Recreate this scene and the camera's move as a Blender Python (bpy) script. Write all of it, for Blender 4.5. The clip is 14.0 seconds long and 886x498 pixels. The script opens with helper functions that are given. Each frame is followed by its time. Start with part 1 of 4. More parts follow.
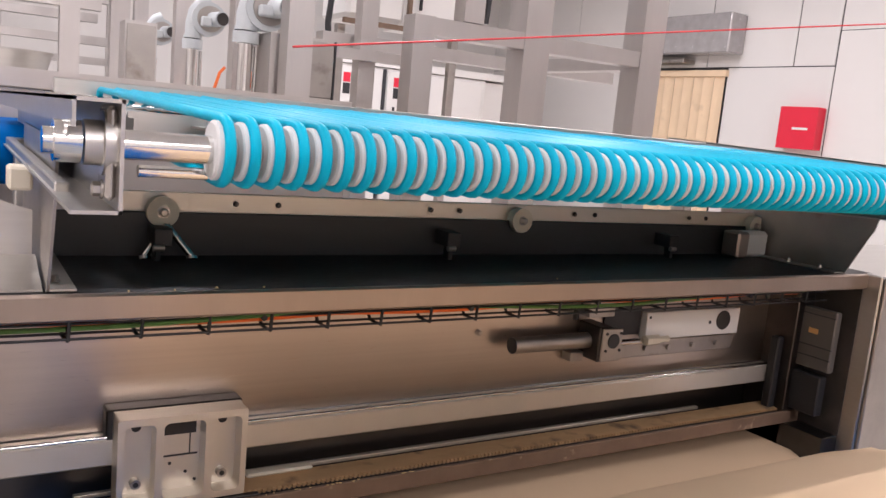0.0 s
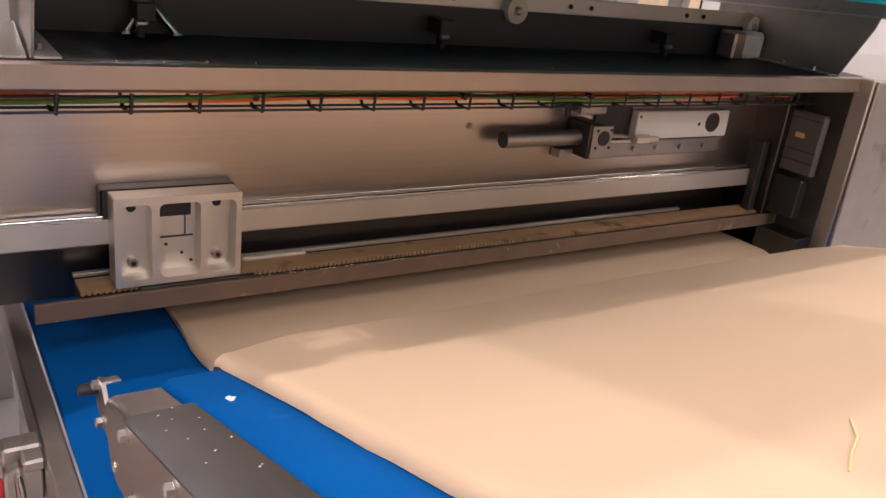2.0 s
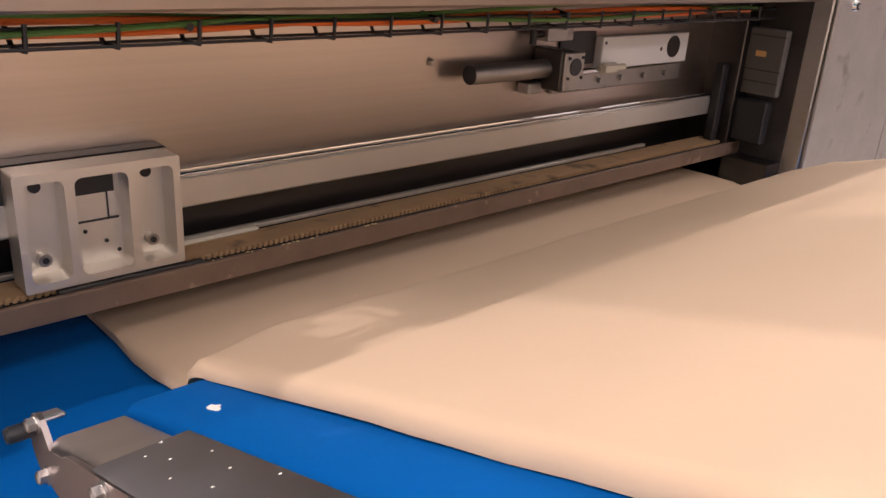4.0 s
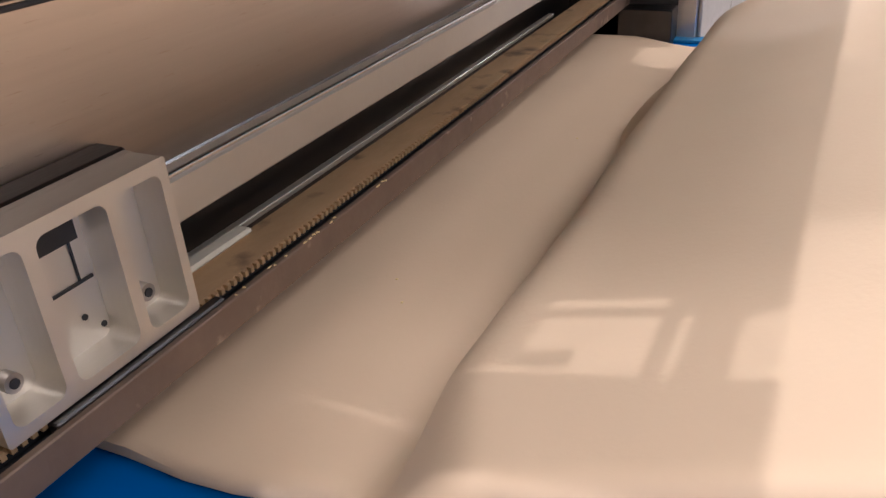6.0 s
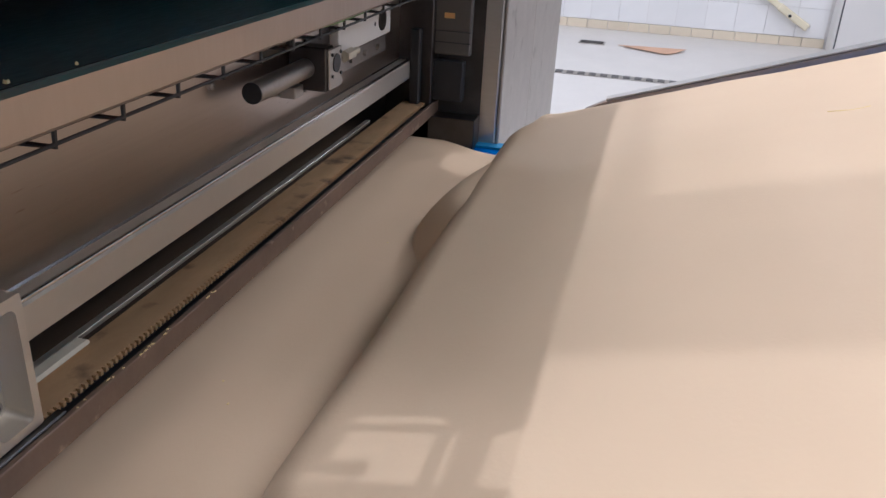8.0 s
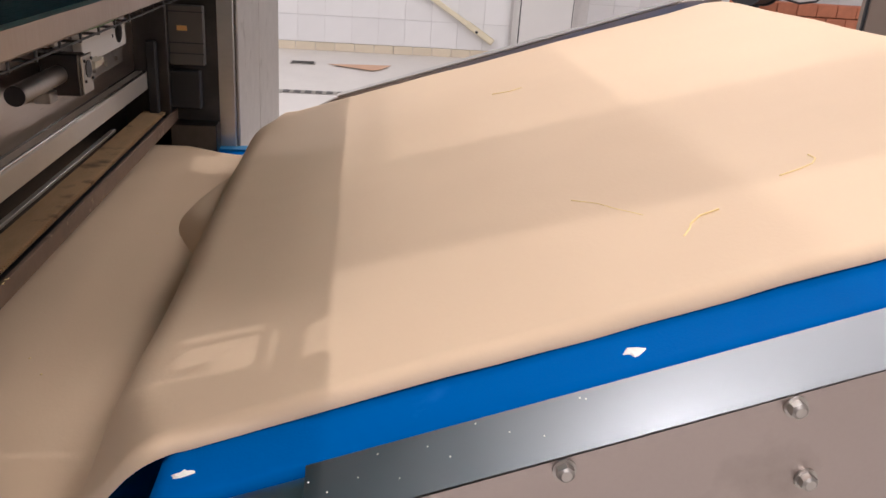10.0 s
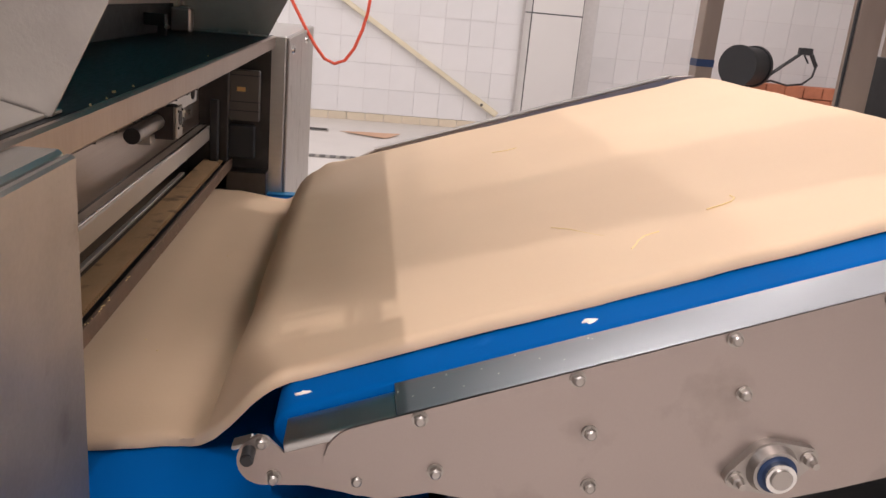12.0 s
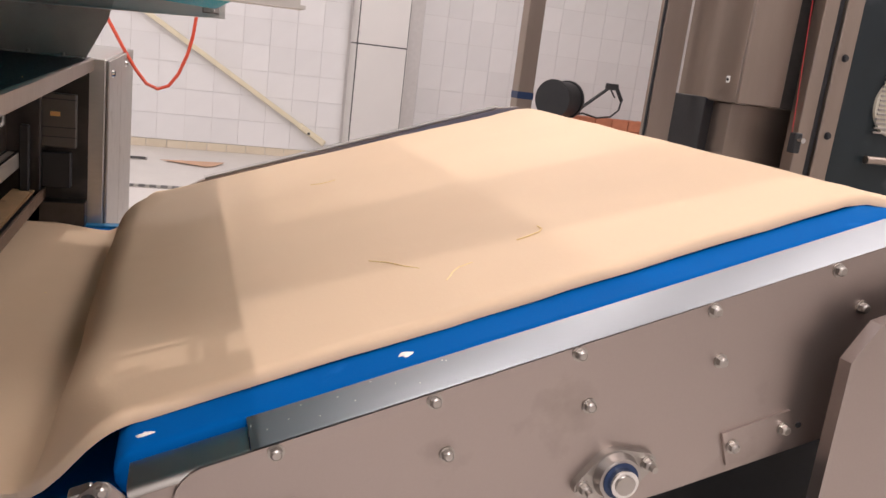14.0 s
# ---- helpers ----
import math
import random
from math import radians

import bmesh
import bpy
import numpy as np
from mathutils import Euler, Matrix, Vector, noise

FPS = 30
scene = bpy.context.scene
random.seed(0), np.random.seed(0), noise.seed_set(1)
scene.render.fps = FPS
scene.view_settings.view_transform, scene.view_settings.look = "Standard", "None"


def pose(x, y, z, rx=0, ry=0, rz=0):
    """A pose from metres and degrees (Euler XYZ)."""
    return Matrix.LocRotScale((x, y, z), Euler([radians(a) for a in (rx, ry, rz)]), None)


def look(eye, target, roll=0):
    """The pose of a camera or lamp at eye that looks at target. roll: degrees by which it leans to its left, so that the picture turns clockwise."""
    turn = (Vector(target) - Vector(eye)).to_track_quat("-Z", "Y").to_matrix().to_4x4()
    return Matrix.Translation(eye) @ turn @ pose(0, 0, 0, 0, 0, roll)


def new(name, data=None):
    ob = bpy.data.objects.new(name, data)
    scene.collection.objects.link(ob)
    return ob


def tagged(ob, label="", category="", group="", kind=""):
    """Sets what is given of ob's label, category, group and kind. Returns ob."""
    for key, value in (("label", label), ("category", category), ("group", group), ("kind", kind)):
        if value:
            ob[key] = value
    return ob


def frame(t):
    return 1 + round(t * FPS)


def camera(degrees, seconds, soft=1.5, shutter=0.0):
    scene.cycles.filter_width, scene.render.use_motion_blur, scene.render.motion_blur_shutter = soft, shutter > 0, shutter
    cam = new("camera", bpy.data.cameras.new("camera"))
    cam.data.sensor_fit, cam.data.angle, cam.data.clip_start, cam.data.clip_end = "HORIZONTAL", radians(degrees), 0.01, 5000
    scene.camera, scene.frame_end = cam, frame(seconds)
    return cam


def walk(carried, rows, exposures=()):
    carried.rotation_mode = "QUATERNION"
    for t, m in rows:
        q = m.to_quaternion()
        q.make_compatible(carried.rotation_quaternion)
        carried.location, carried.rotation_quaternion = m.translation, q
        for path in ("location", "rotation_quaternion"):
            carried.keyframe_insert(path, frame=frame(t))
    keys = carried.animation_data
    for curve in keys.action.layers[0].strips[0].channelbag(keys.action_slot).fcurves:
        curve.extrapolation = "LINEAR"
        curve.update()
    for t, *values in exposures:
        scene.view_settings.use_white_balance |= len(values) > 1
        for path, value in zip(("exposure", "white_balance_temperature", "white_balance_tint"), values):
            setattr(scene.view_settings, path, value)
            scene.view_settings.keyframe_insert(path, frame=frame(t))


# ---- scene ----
cam = camera(57.2, 14.0)
PATH = [
    (0, (0.236, 1.553, 1.767), (1.282, 3.231, 1.469), 5.4),
    (0.5, (0.22, 1.551, 1.767), (1.245, 3.254, 1.546), 4.6),
    (1, (0.203, 1.55, 1.76), (1.221, 3.24, 1.429), 4.8),
    (1.5, (0.209, 1.557, 1.729), (1.237, 3.157, 1.109), 6.2),
    (2, (0.21, 1.556, 1.697), (1.28, 3.088, 0.986), 7.0),
    (2.5, (0.215, 1.57, 1.681), (1.343, 3.062, 0.974), 6.8),
    (3, (0.206, 1.611, 1.656), (1.439, 3.018, 0.947), 6.6),
    (3.2, (0.194, 1.65, 1.635), (1.434, 3.049, 0.925), 6.2),
    (5.3, (0.253, 2.248, 1.441), (1.675, 3.355, 0.575), -2.8),
    (5.5, (0.246, 2.304, 1.46), (1.717, 3.315, 0.557), -2.5),
    (6, (0.204, 2.427, 1.468), (1.767, 3.249, 0.528), -4.1),
    (6.5, (0.195, 2.444, 1.491), (1.827, 3.092, 0.534), -2.3),
    (7, (0.189, 2.427, 1.504), (1.851, 3.087, 0.609), -2.4),
    (7.5, (0.149, 2.407, 1.573), (1.751, 3.069, 0.576), -2.3),
    (8, (0.086, 2.367, 1.633), (1.854, 2.799, 0.804), 3.0),
    (8.5, (0.036, 2.369, 1.628), (1.887, 2.413, 0.871), 4.2),
    (10.8, (-0.322, 2.501, 1.596), (1.542, 2.18, 0.945), 5.0),
    (11, (-0.347, 2.534, 1.587), (1.522, 2.177, 0.973), 5.4),
    (11.5, (-0.449, 2.558, 1.615), (1.44, 2.27, 1.025), 5.4),
    (12, (-0.562, 2.516, 1.625), (1.343, 2.301, 1.052), 5.3),
    (12.5, (-0.602, 2.514, 1.621), (1.316, 2.377, 1.073), 4.7),
    (13, (-0.621, 2.524, 1.648), (1.296, 2.347, 1.107), 5.8),
    (13.5, (-0.58, 2.585, 1.638), (1.305, 2.117, 1.163), 6.3),
    (14, (-0.557, 2.548, 1.617), (1.287, 1.927, 1.156), 7.0),
]
# seconds, stops, kelvin, tint
EXPOSURES = [(0, 0.14, 6350, 12), (1, 0.12, 6500, 12), (2, 0.0, 6650, 16), (3, -0.06, 6600, 16), (5.5, 0.2, 6450, 12), (6, 0.26, 5950, 9), (7, 0.22, 5450, 4), (7.5, 0.22, 5400, 4), (8, -0.08, 5400, 4), (8.5, -0.22, 5450, 4), (11, -0.2, 6500, 10), (14, -0.2, 6500, 10)]
walk(cam, [(t, look(eye, target, roll)) for t, eye, target, roll in PATH], EXPOSURES)

# ---- world and lamps ----
world = bpy.data.worlds.new("world")
scene.world = world
world.use_nodes = True
wn = world.node_tree.nodes
wn["Background"].inputs[0].default_value = (0.9, 0.95, 1.0, 1)
wn["Background"].inputs[1].default_value = 0.25
scene.view_settings.exposure = 0.0
ROOM = (-6.0, 10.79, -7.0, 17.0, 5.6)


def area_lamp(name, x, y, z, sx, sy, watts, colour=(1.0, 0.90, 0.87)):
    d = bpy.data.lights.new(name, "AREA")
    d.shape, d.size, d.size_y, d.energy, d.color = "RECTANGLE", sx, sy, watts, colour
    ob = new(name, d)
    ob.matrix_basis = pose(x, y, z)
    return ob


NEAR, FAR = (1.0, 0.92, 0.94), (0.97, 0.94, 1.0)
# x, y, watts, size, colour
# first pair set from cast shadows; the others are unseen fill, added for brightness
LAMPS = [(-1.2, 2.42, 64, 0.05, NEAR), (3.8, 2.42, 64, 0.05, NEAR), (-0.8, -0.7, 92, 2.2, NEAR), (3.6, -0.7, 92, 2.2, NEAR), (1.4, -4.6, 220, 1.8, NEAR), (-3.4, 2.5, 175, 1.6, NEAR), (7.6, -0.2, 100, 0.55, NEAR), (7.6, 4.6, 90, 0.55, NEAR), (3.6, 7.4, 175, 0.5, FAR), (-0.5, 7.4, 140, 0.5, FAR), (7.0, 9.8, 95, 0.5, FAR), (3.6, 12.4, 150, 0.5, FAR)]
for lx, ly, lw, ls, lc in LAMPS:
    area_lamp("unseen_lamp_light", lx, ly, ROOM[4] - 0.16, ls, ls, lw, lc)


# ---- materials ----
def material(name, colour, rough=0.5, metal=0.0, vary=0.12, scale=6.0, bump=0.0, bump_scale=60.0, stretch=(1, 1, 1), rough_vary=0.1, emit=0.0, dirt=None, alpha=1.0, spec=0.5, random=0.0):
    m = bpy.data.materials.new(name)
    m.use_nodes = True
    nt = m.node_tree
    bsdf = nt.nodes["Principled BSDF"]
    bsdf.inputs["Roughness"].default_value, bsdf.inputs["Metallic"].default_value = rough, metal
    bsdf.inputs["Specular IOR Level"].default_value = spec
    co = nt.nodes.new("ShaderNodeTexCoord")
    mp = nt.nodes.new("ShaderNodeMapping")
    mp.inputs["Scale"].default_value = stretch
    nt.links.new(co.outputs["Object"], mp.inputs[0])
    n1 = nt.nodes.new("ShaderNodeTexNoise")
    n1.inputs["Scale"].default_value, n1.inputs["Detail"].default_value = scale, 5.0
    nt.links.new(mp.outputs[0], n1.inputs["Vector"])
    n2 = nt.nodes.new("ShaderNodeTexNoise")
    n2.inputs["Scale"].default_value, n2.inputs["Detail"].default_value = bump_scale, 3.0
    nt.links.new(mp.outputs[0], n2.inputs["Vector"])
    mix = nt.nodes.new("ShaderNodeMix")
    mix.data_type = "RGBA"
    mix.inputs[6].default_value = (*[c * (1 - vary) for c in colour], 1)
    mix.inputs[7].default_value = (*[min(1, c * (1 + vary)) for c in colour], 1)
    nt.links.new(n1.outputs["Fac"], mix.inputs[0])
    out = mix.outputs[2]
    if dirt:
        n3 = nt.nodes.new("ShaderNodeTexNoise")
        n3.inputs["Scale"].default_value, n3.inputs["Detail"].default_value = dirt[1], 6.0
        nt.links.new(co.outputs["Object"], n3.inputs["Vector"])
        ramp = nt.nodes.new("ShaderNodeValToRGB")
        ramp.color_ramp.elements[0].position, ramp.color_ramp.elements[1].position = dirt[2], dirt[2] + 0.12
        nt.links.new(n3.outputs["Fac"], ramp.inputs[0])
        mix2 = nt.nodes.new("ShaderNodeMix")
        mix2.data_type = "RGBA"
        nt.links.new(ramp.outputs[0], mix2.inputs[0])
        nt.links.new(out, mix2.inputs[6])
        mix2.inputs[7].default_value = (*dirt[0], 1)
        out = mix2.outputs[2]
    if random:
        info = nt.nodes.new("ShaderNodeObjectInfo")
        hsv = nt.nodes.new("ShaderNodeHueSaturation")
        mr = nt.nodes.new("ShaderNodeMapRange")
        mr.inputs["To Min"].default_value, mr.inputs["To Max"].default_value = 1 - random, 1 + random
        nt.links.new(info.outputs["Random"], mr.inputs[0])
        nt.links.new(mr.outputs[0], hsv.inputs["Value"])
        nt.links.new(out, hsv.inputs["Color"])
        out = hsv.outputs[0]
    nt.links.new(out, bsdf.inputs["Base Color"])
    rr = nt.nodes.new("ShaderNodeMapRange")
    rr.inputs["To Min"].default_value, rr.inputs["To Max"].default_value = max(0.02, rough - rough_vary), min(1, rough + rough_vary)
    nt.links.new(n2.outputs["Fac"], rr.inputs[0])
    nt.links.new(rr.outputs[0], bsdf.inputs["Roughness"])
    if bump:
        b = nt.nodes.new("ShaderNodeBump")
        b.inputs["Strength"].default_value, b.inputs["Distance"].default_value = bump, 0.004
        nt.links.new(n2.outputs["Fac"], b.inputs["Height"])
        nt.links.new(b.outputs[0], bsdf.inputs["Normal"])
    if emit:
        bsdf.inputs["Emission Color"].default_value = (*colour, 1)
        bsdf.inputs["Emission Strength"].default_value = emit
    if alpha < 1:
        bsdf.inputs["Alpha"].default_value = alpha
    return m


STEEL = material("stainless_steel", (0.55, 0.53, 0.50), 0.34, 1.0, 0.08, 3, 0.05, 50, (1, 8, 30), 0.08)
STEEL_X = material("brushed_steel", (0.55, 0.53, 0.50), 0.32, 1.0, 0.1, 3, 0.06, 50, (0.6, 12, 30), 0.1)
STEEL_DULL = material("dull_steel", (0.42, 0.39, 0.36), 0.42, 1.0, 0.15, 4, 0.08, 40, (4, 4, 4), 0.1, dirt=((0.25, 0.22, 0.19), 9, 0.62))
# brown stained sheet, its colour lowered for the shade inside the gantry
INNER = material("shaded_brown_stained_steel", (0.03, 0.025, 0.02), 0.6, 0.0, 0.3, 6, 0.08, 40, dirt=((0.05, 0.04, 0.035), 8, 0.5))
# drive box paint, dimmed to hold the shade at the gantry's far end
DRIVE = material("shade_dimmed_drive_paint", (0.11, 0.10, 0.09), 0.42, 0, 0.1, 12)
BEAM = material("dim_brushed_beam", (0.50, 0.43, 0.375), 0.30, 1.0, 0.1, 3, 0.015, 50, (0.5, 12, 30), 0.06)
LINESTEEL = material("satin_line_steel", (0.56, 0.53, 0.51), 0.42, 1.0, 0.1, 3, 0.05, 40, (4, 4, 0.6), 0.08)
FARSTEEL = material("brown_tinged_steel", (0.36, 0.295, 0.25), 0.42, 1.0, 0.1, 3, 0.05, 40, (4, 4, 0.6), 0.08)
# dark steel; on inner gantry and underside parts the colour also holds shade
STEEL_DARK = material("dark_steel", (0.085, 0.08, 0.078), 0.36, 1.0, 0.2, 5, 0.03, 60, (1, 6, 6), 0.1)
PLATE = material("bead_blasted_steel", (0.43, 0.37, 0.34), 0.42, 1.0, 0.07, 2, 0.04, 220, (1, 1, 1), 0.06, dirt=((0.34, 0.29, 0.26), 6, 0.62))
COVER = material("polished_cover_steel", (0.31, 0.32, 0.33), 0.40, 1.0, 0.08, 2, 0, 20, (1, 1, 1), 0.04)
ALU = material("milled_aluminium", (0.74, 0.69, 0.61), 0.46, 0.9, 0.08, 8, 0.05, 90, (1, 6, 1), 0.1)
CHROME = material("polished_steel", (0.72, 0.71, 0.69), 0.14, 1.0, 0.05, 8)
BOLT = material("bolt_steel", (0.44, 0.41, 0.38), 0.36, 1.0, 0.1, 20)
BRASS = material("oiled_rack_steel", (0.56, 0.37, 0.20), 0.5, 0.4, 0.25, 9, 0.1, 70, (1, 3, 1), 0.12, dirt=((0.20, 0.13, 0.08), 14, 0.6))
RUST = material("flour_dusted_strip", (0.20, 0.135, 0.095), 0.6, 0.4, 0.3, 12, 0.15, 60, dirt=((0.42, 0.32, 0.23), 26, 0.64))
BLACK = material("black_plastic", (0.02, 0.02, 0.022), 0.45, 0, 0.2, 20)
BLUE = material("blue_belt", (0.0, 0.100, 0.36), 0.65, 0, 0.08, 4, 0.08, 300, spec=0.03, dirt=((0.012, 0.14, 0.48), 9, 0.68))
TEAL = material("turquoise_cord", (0.001, 0.37, 0.54), 0.42, 0, 0.15, 10, spec=0.12)
WHEEL = material("grey_nylon", (0.60, 0.60, 0.59), 0.5, 0, 0.12, 20, dirt=((0.46, 0.45, 0.43), 30, 0.6))
NYLON = material("white_nylon", (0.62, 0.57, 0.46), 0.5, 0, 0.1, 20)
DOUGH = material("raw_dough", (0.725, 0.53, 0.35), 0.6, 0, 0.035, 5, 0.07, 150, rough_vary=0.08, spec=0.25)
SCRAP = material("dough_crumb", (0.86, 0.66, 0.32), 0.7, 0, 0.1, 60)
FLOUR = material("white_fleck", (0.86, 0.83, 0.74), 0.8, 0, 0.1, 60, 0.3, 200)
ORANGE = material("orange_cable", (0.85, 0.17, 0.03), 0.45, 0, 0.1, 20)
GREEN = material("green_cable", (0.10, 0.22, 0.05), 0.45, 0, 0.2, 20)
RED = material("red_cord", (0.62, 0.03, 0.035), 0.45, 0, 0.1, 20)
REDHOSE = material("red_hose", (0.78, 0.10, 0.05), 0.35, 0, 0.1, 20)
REDBOX = material("red_enamel", (0.72, 0.02, 0.05), 0.35, 0, 0.06, 4)
TILE = material("white_glazed_tile", (0.80, 0.78, 0.77), 0.22, 0, 0.03, 3, 0.02, 40, random=0.03)
BASETILE = material("cream_cove_tile", (0.70, 0.60, 0.46), 0.4, 0, 0.08, 6, random=0.05)
GROUT = material("grey_grout", (0.68, 0.65, 0.63), 0.85, 0, 0.1, 20)
PANEL = material("white_wall_panel", (0.74, 0.71, 0.68), 0.4, 0, 0.025, 2, 0.03, 4, random=0.02)
JOINT = material("black_joint", (0.03, 0.03, 0.035), 0.6, 0, 0.1, 20)
FLOOR = material("speckled_terrazzo", (0.62, 0.58, 0.54), 0.35, 0, 0.08, 3, 0.03, 160, dirt=((0.44, 0.41, 0.38), 55, 0.62))
CEIL = material("ceiling_paint", (0.72, 0.70, 0.68), 0.8, 0, 0.04, 2)
WALL = material("wall_paint", (0.70, 0.67, 0.64), 0.7, 0, 0.04, 2)
# the shelf's dark reflections are put into its colour
SHELFTOP = material("dark_reflecting_shelf", (0.014, 0.014, 0.015), 0.42, 0.0, 0.2, 4, 0.03, 40, (1, 6, 1), 0.1, spec=0.2)
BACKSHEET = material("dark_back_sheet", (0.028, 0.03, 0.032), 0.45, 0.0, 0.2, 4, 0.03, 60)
LIGHT = material("lamp_diffuser", (1.0, 0.96, 0.9), 0.5, 0, 0.0, 1, emit=6.0)
CREAM = material("cream_conduit", (0.76, 0.68, 0.50), 0.45, 0, 0.08, 8)
CARD = material("torn_cardboard", (0.58, 0.36, 0.24), 0.85, 0, 0.12, 10)
BRICK = material("terracotta_brick", (0.55, 0.20, 0.11), 0.85, 0, 0.2, 12, 0.2, 60)
STRIP = material("cloudy_pvc_strip", (0.80, 0.60, 0.40), 0.35, 0, 0.08, 5, dirt=((0.62, 0.46, 0.30), 3, 0.6))
FILM = material("plastic_film", (0.42, 0.40, 0.40), 0.12, 0.3, 0.25, 8, 0.6, 18, dirt=((0.75, 0.74, 0.74), 16, 0.68))
CABINET = material("painted_cabinet", (0.78, 0.76, 0.73), 0.4, 0, 0.04, 3)
PUMP = material("grey_pump_paint", (0.50, 0.53, 0.54), 0.4, 0, 0.12, 12)
NAVY = material("navy_guard", (0.01, 0.03, 0.09), 0.5, 0, 0.2, 10)
BLUELIP = material("blue_seal", (0.02, 0.20, 0.40), 0.4, 0, 0.1, 20)
STICKER = material("orange_sticker", (0.75, 0.42, 0.16), 0.5, 0, 0.1, 20)
GLASS = material("dark_glass", (0.02, 0.027, 0.03), 0.2, 0.0, 0.2, 2, spec=0.25, dirt=((0.06, 0.07, 0.075), 2, 0.6))


# ---- mesh helpers ----
def box(bm, x0, x1, y0, y1, z0, z1, bevel=0.0, m=None):
    r = bmesh.ops.create_cube(bm, size=1.0)
    vs = r["verts"]
    bmesh.ops.scale(bm, vec=(abs(x1 - x0), abs(y1 - y0), abs(z1 - z0)), verts=vs)
    bmesh.ops.translate(bm, vec=((x0 + x1) / 2, (y0 + y1) / 2, (z0 + z1) / 2), verts=vs)
    if bevel:
        es = list({e for v in vs for e in v.link_edges})
        vs = bmesh.ops.bevel(bm, geom=es, offset=bevel, segments=1, affect="EDGES")["verts"]
    if m is not None:
        bmesh.ops.transform(bm, matrix=m, verts=list(set(vs)))
    return bm


def boxes(*rows, bevel=0.002, m=None):
    bm = bmesh.new()
    for r in rows:
        box(bm, *r, bevel=bevel, m=m)
    return bm


def rod(bm, a, b, r, seg=16, r2=None):
    a, b = Vector(a), Vector(b)
    d = b - a
    mat = Matrix.Translation((a + b) / 2) @ d.to_track_quat("Z", "Y").to_matrix().to_4x4()
    bmesh.ops.create_cone(bm, cap_ends=True, segments=seg, radius1=r, radius2=r if r2 is None else r2, depth=d.length, matrix=mat)
    return bm


def rods(*rows, seg=16):
    bm = bmesh.new()
    for r in rows:
        rod(bm, r[0], r[1], r[2], seg)
    return bm


def prism(bm, pts, lift, a, b):
    """A flat outline of 2D points made solid between a and b; lift(p, q, h) gives the 3D point."""
    lo = [bm.verts.new(lift(p, q, a)) for p, q in pts]
    hi = [bm.verts.new(lift(p, q, b)) for p, q in pts]
    bm.faces.new(lo)
    bm.faces.new(hi)
    for i in range(len(pts)):
        j = (i + 1) % len(pts)
        bm.faces.new((lo[i], lo[j], hi[j], hi[i]))
    bmesh.ops.recalc_face_normals(bm, faces=bm.faces[:])
    return bm


def tube(bm, path, r, seg=8, closed=False):
    path = [Vector(p) for p in path]
    n = len(path)
    rings = []
    up = None
    for i, p in enumerate(path):
        if closed:
            t = (path[(i + 1) % n] - path[i - 1]).normalized()
        else:
            t = (path[min(i + 1, n - 1)] - path[max(i - 1, 0)]).normalized()
        if up is None:
            up = t.orthogonal().normalized()
        side = t.cross(up).normalized()
        up = side.cross(t).normalized()
        rings.append([bm.verts.new(p + r * (math.cos(k * 2 * math.pi / seg) * up + math.sin(k * 2 * math.pi / seg) * side)) for k in range(seg)])
    for i in range(n if closed else n - 1):
        a, b = rings[i], rings[(i + 1) % n]
        for k in range(seg):
            bm.faces.new((a[k], a[(k + 1) % seg], b[(k + 1) % seg], b[k]))
    if not closed:
        bm.faces.new(rings[0])
        bm.faces.new(rings[-1])
    bmesh.ops.recalc_face_normals(bm, faces=bm.faces[:])
    return bm


def mesh_of(name, bm, mat, smooth=None):
    if smooth is None:
        smooth = 25
    me = bpy.data.meshes.new(name)
    bm.to_mesh(me)
    bm.free()
    me.materials.append(mat)
    if smooth:
        me.polygons.foreach_set("use_smooth", [True] * len(me.polygons))
        me.set_sharp_from_angle(angle=radians(smooth))
    return me


def part(name, bm, mat, parent=None, label=""):
    me = bm if isinstance(bm, bpy.types.Mesh) else mesh_of(name, bm, mat)
    ob = new(name, me)
    if parent is not None:
        ob.parent = parent
    return tagged(ob, label)


def thing(name, label, category, at=(0, 0, 0), group="", bm=None, mat=None, kind=""):
    ob = new(name, mesh_of(name, bm, mat) if bm is not None else None)
    ob.location = at
    return tagged(ob, label, category, group, kind)


def hexbolt(bm, p, axis, r=0.009, h=0.008, washer=True):
    p, axis = Vector(p), Vector(axis).normalized()
    if washer:
        rod(bm, p, p + axis * 0.0025, r * 1.3, 18)
    rod(bm, p + axis * 0.002, p + axis * (0.002 + h), r, 6)
    rod(bm, p + axis * (0.002 + h), p + axis * (0.004 + h), r * 0.9, 12, r * 0.6)
    return bm

# ---- the room ----
X0, X1, Y0, Y1, ZC = ROOM
XE = 10.1
EAST = Matrix.Translation((0.036, -0.133, 0)) @ Matrix.Diagonal((1.065, 1.065, 1.04, 1))
NORTH_WALL = Matrix.Translation((0.036, -0.27, 0)) @ Matrix.Diagonal((1.065, 1.04, 1.10, 1))
LINE = Matrix.Translation((0.23, 2.6, 0)) @ pose(0, 0, 0, 0, 0, -1.9) @ Matrix.Translation((-0.23, -2.6, 0))
floor_ob = tagged(part("floor", boxes((X0, X1, Y0, Y1, -0.12, 0), bevel=0), FLOOR), "light speckled terrazzo factory floor", "floor", kind="structure")
ceiling = tagged(part("ceiling", boxes((X0, X1, Y0, Y1, ZC, ZC + 0.15), bevel=0), CEIL), "white painted factory ceiling", "ceiling", kind="structure")
tagged(part("wall_north", boxes((X0, X1, Y1, Y1 + 0.2, 0, ZC), bevel=0), WALL), "plain pale factory wall", "wall", kind="structure")
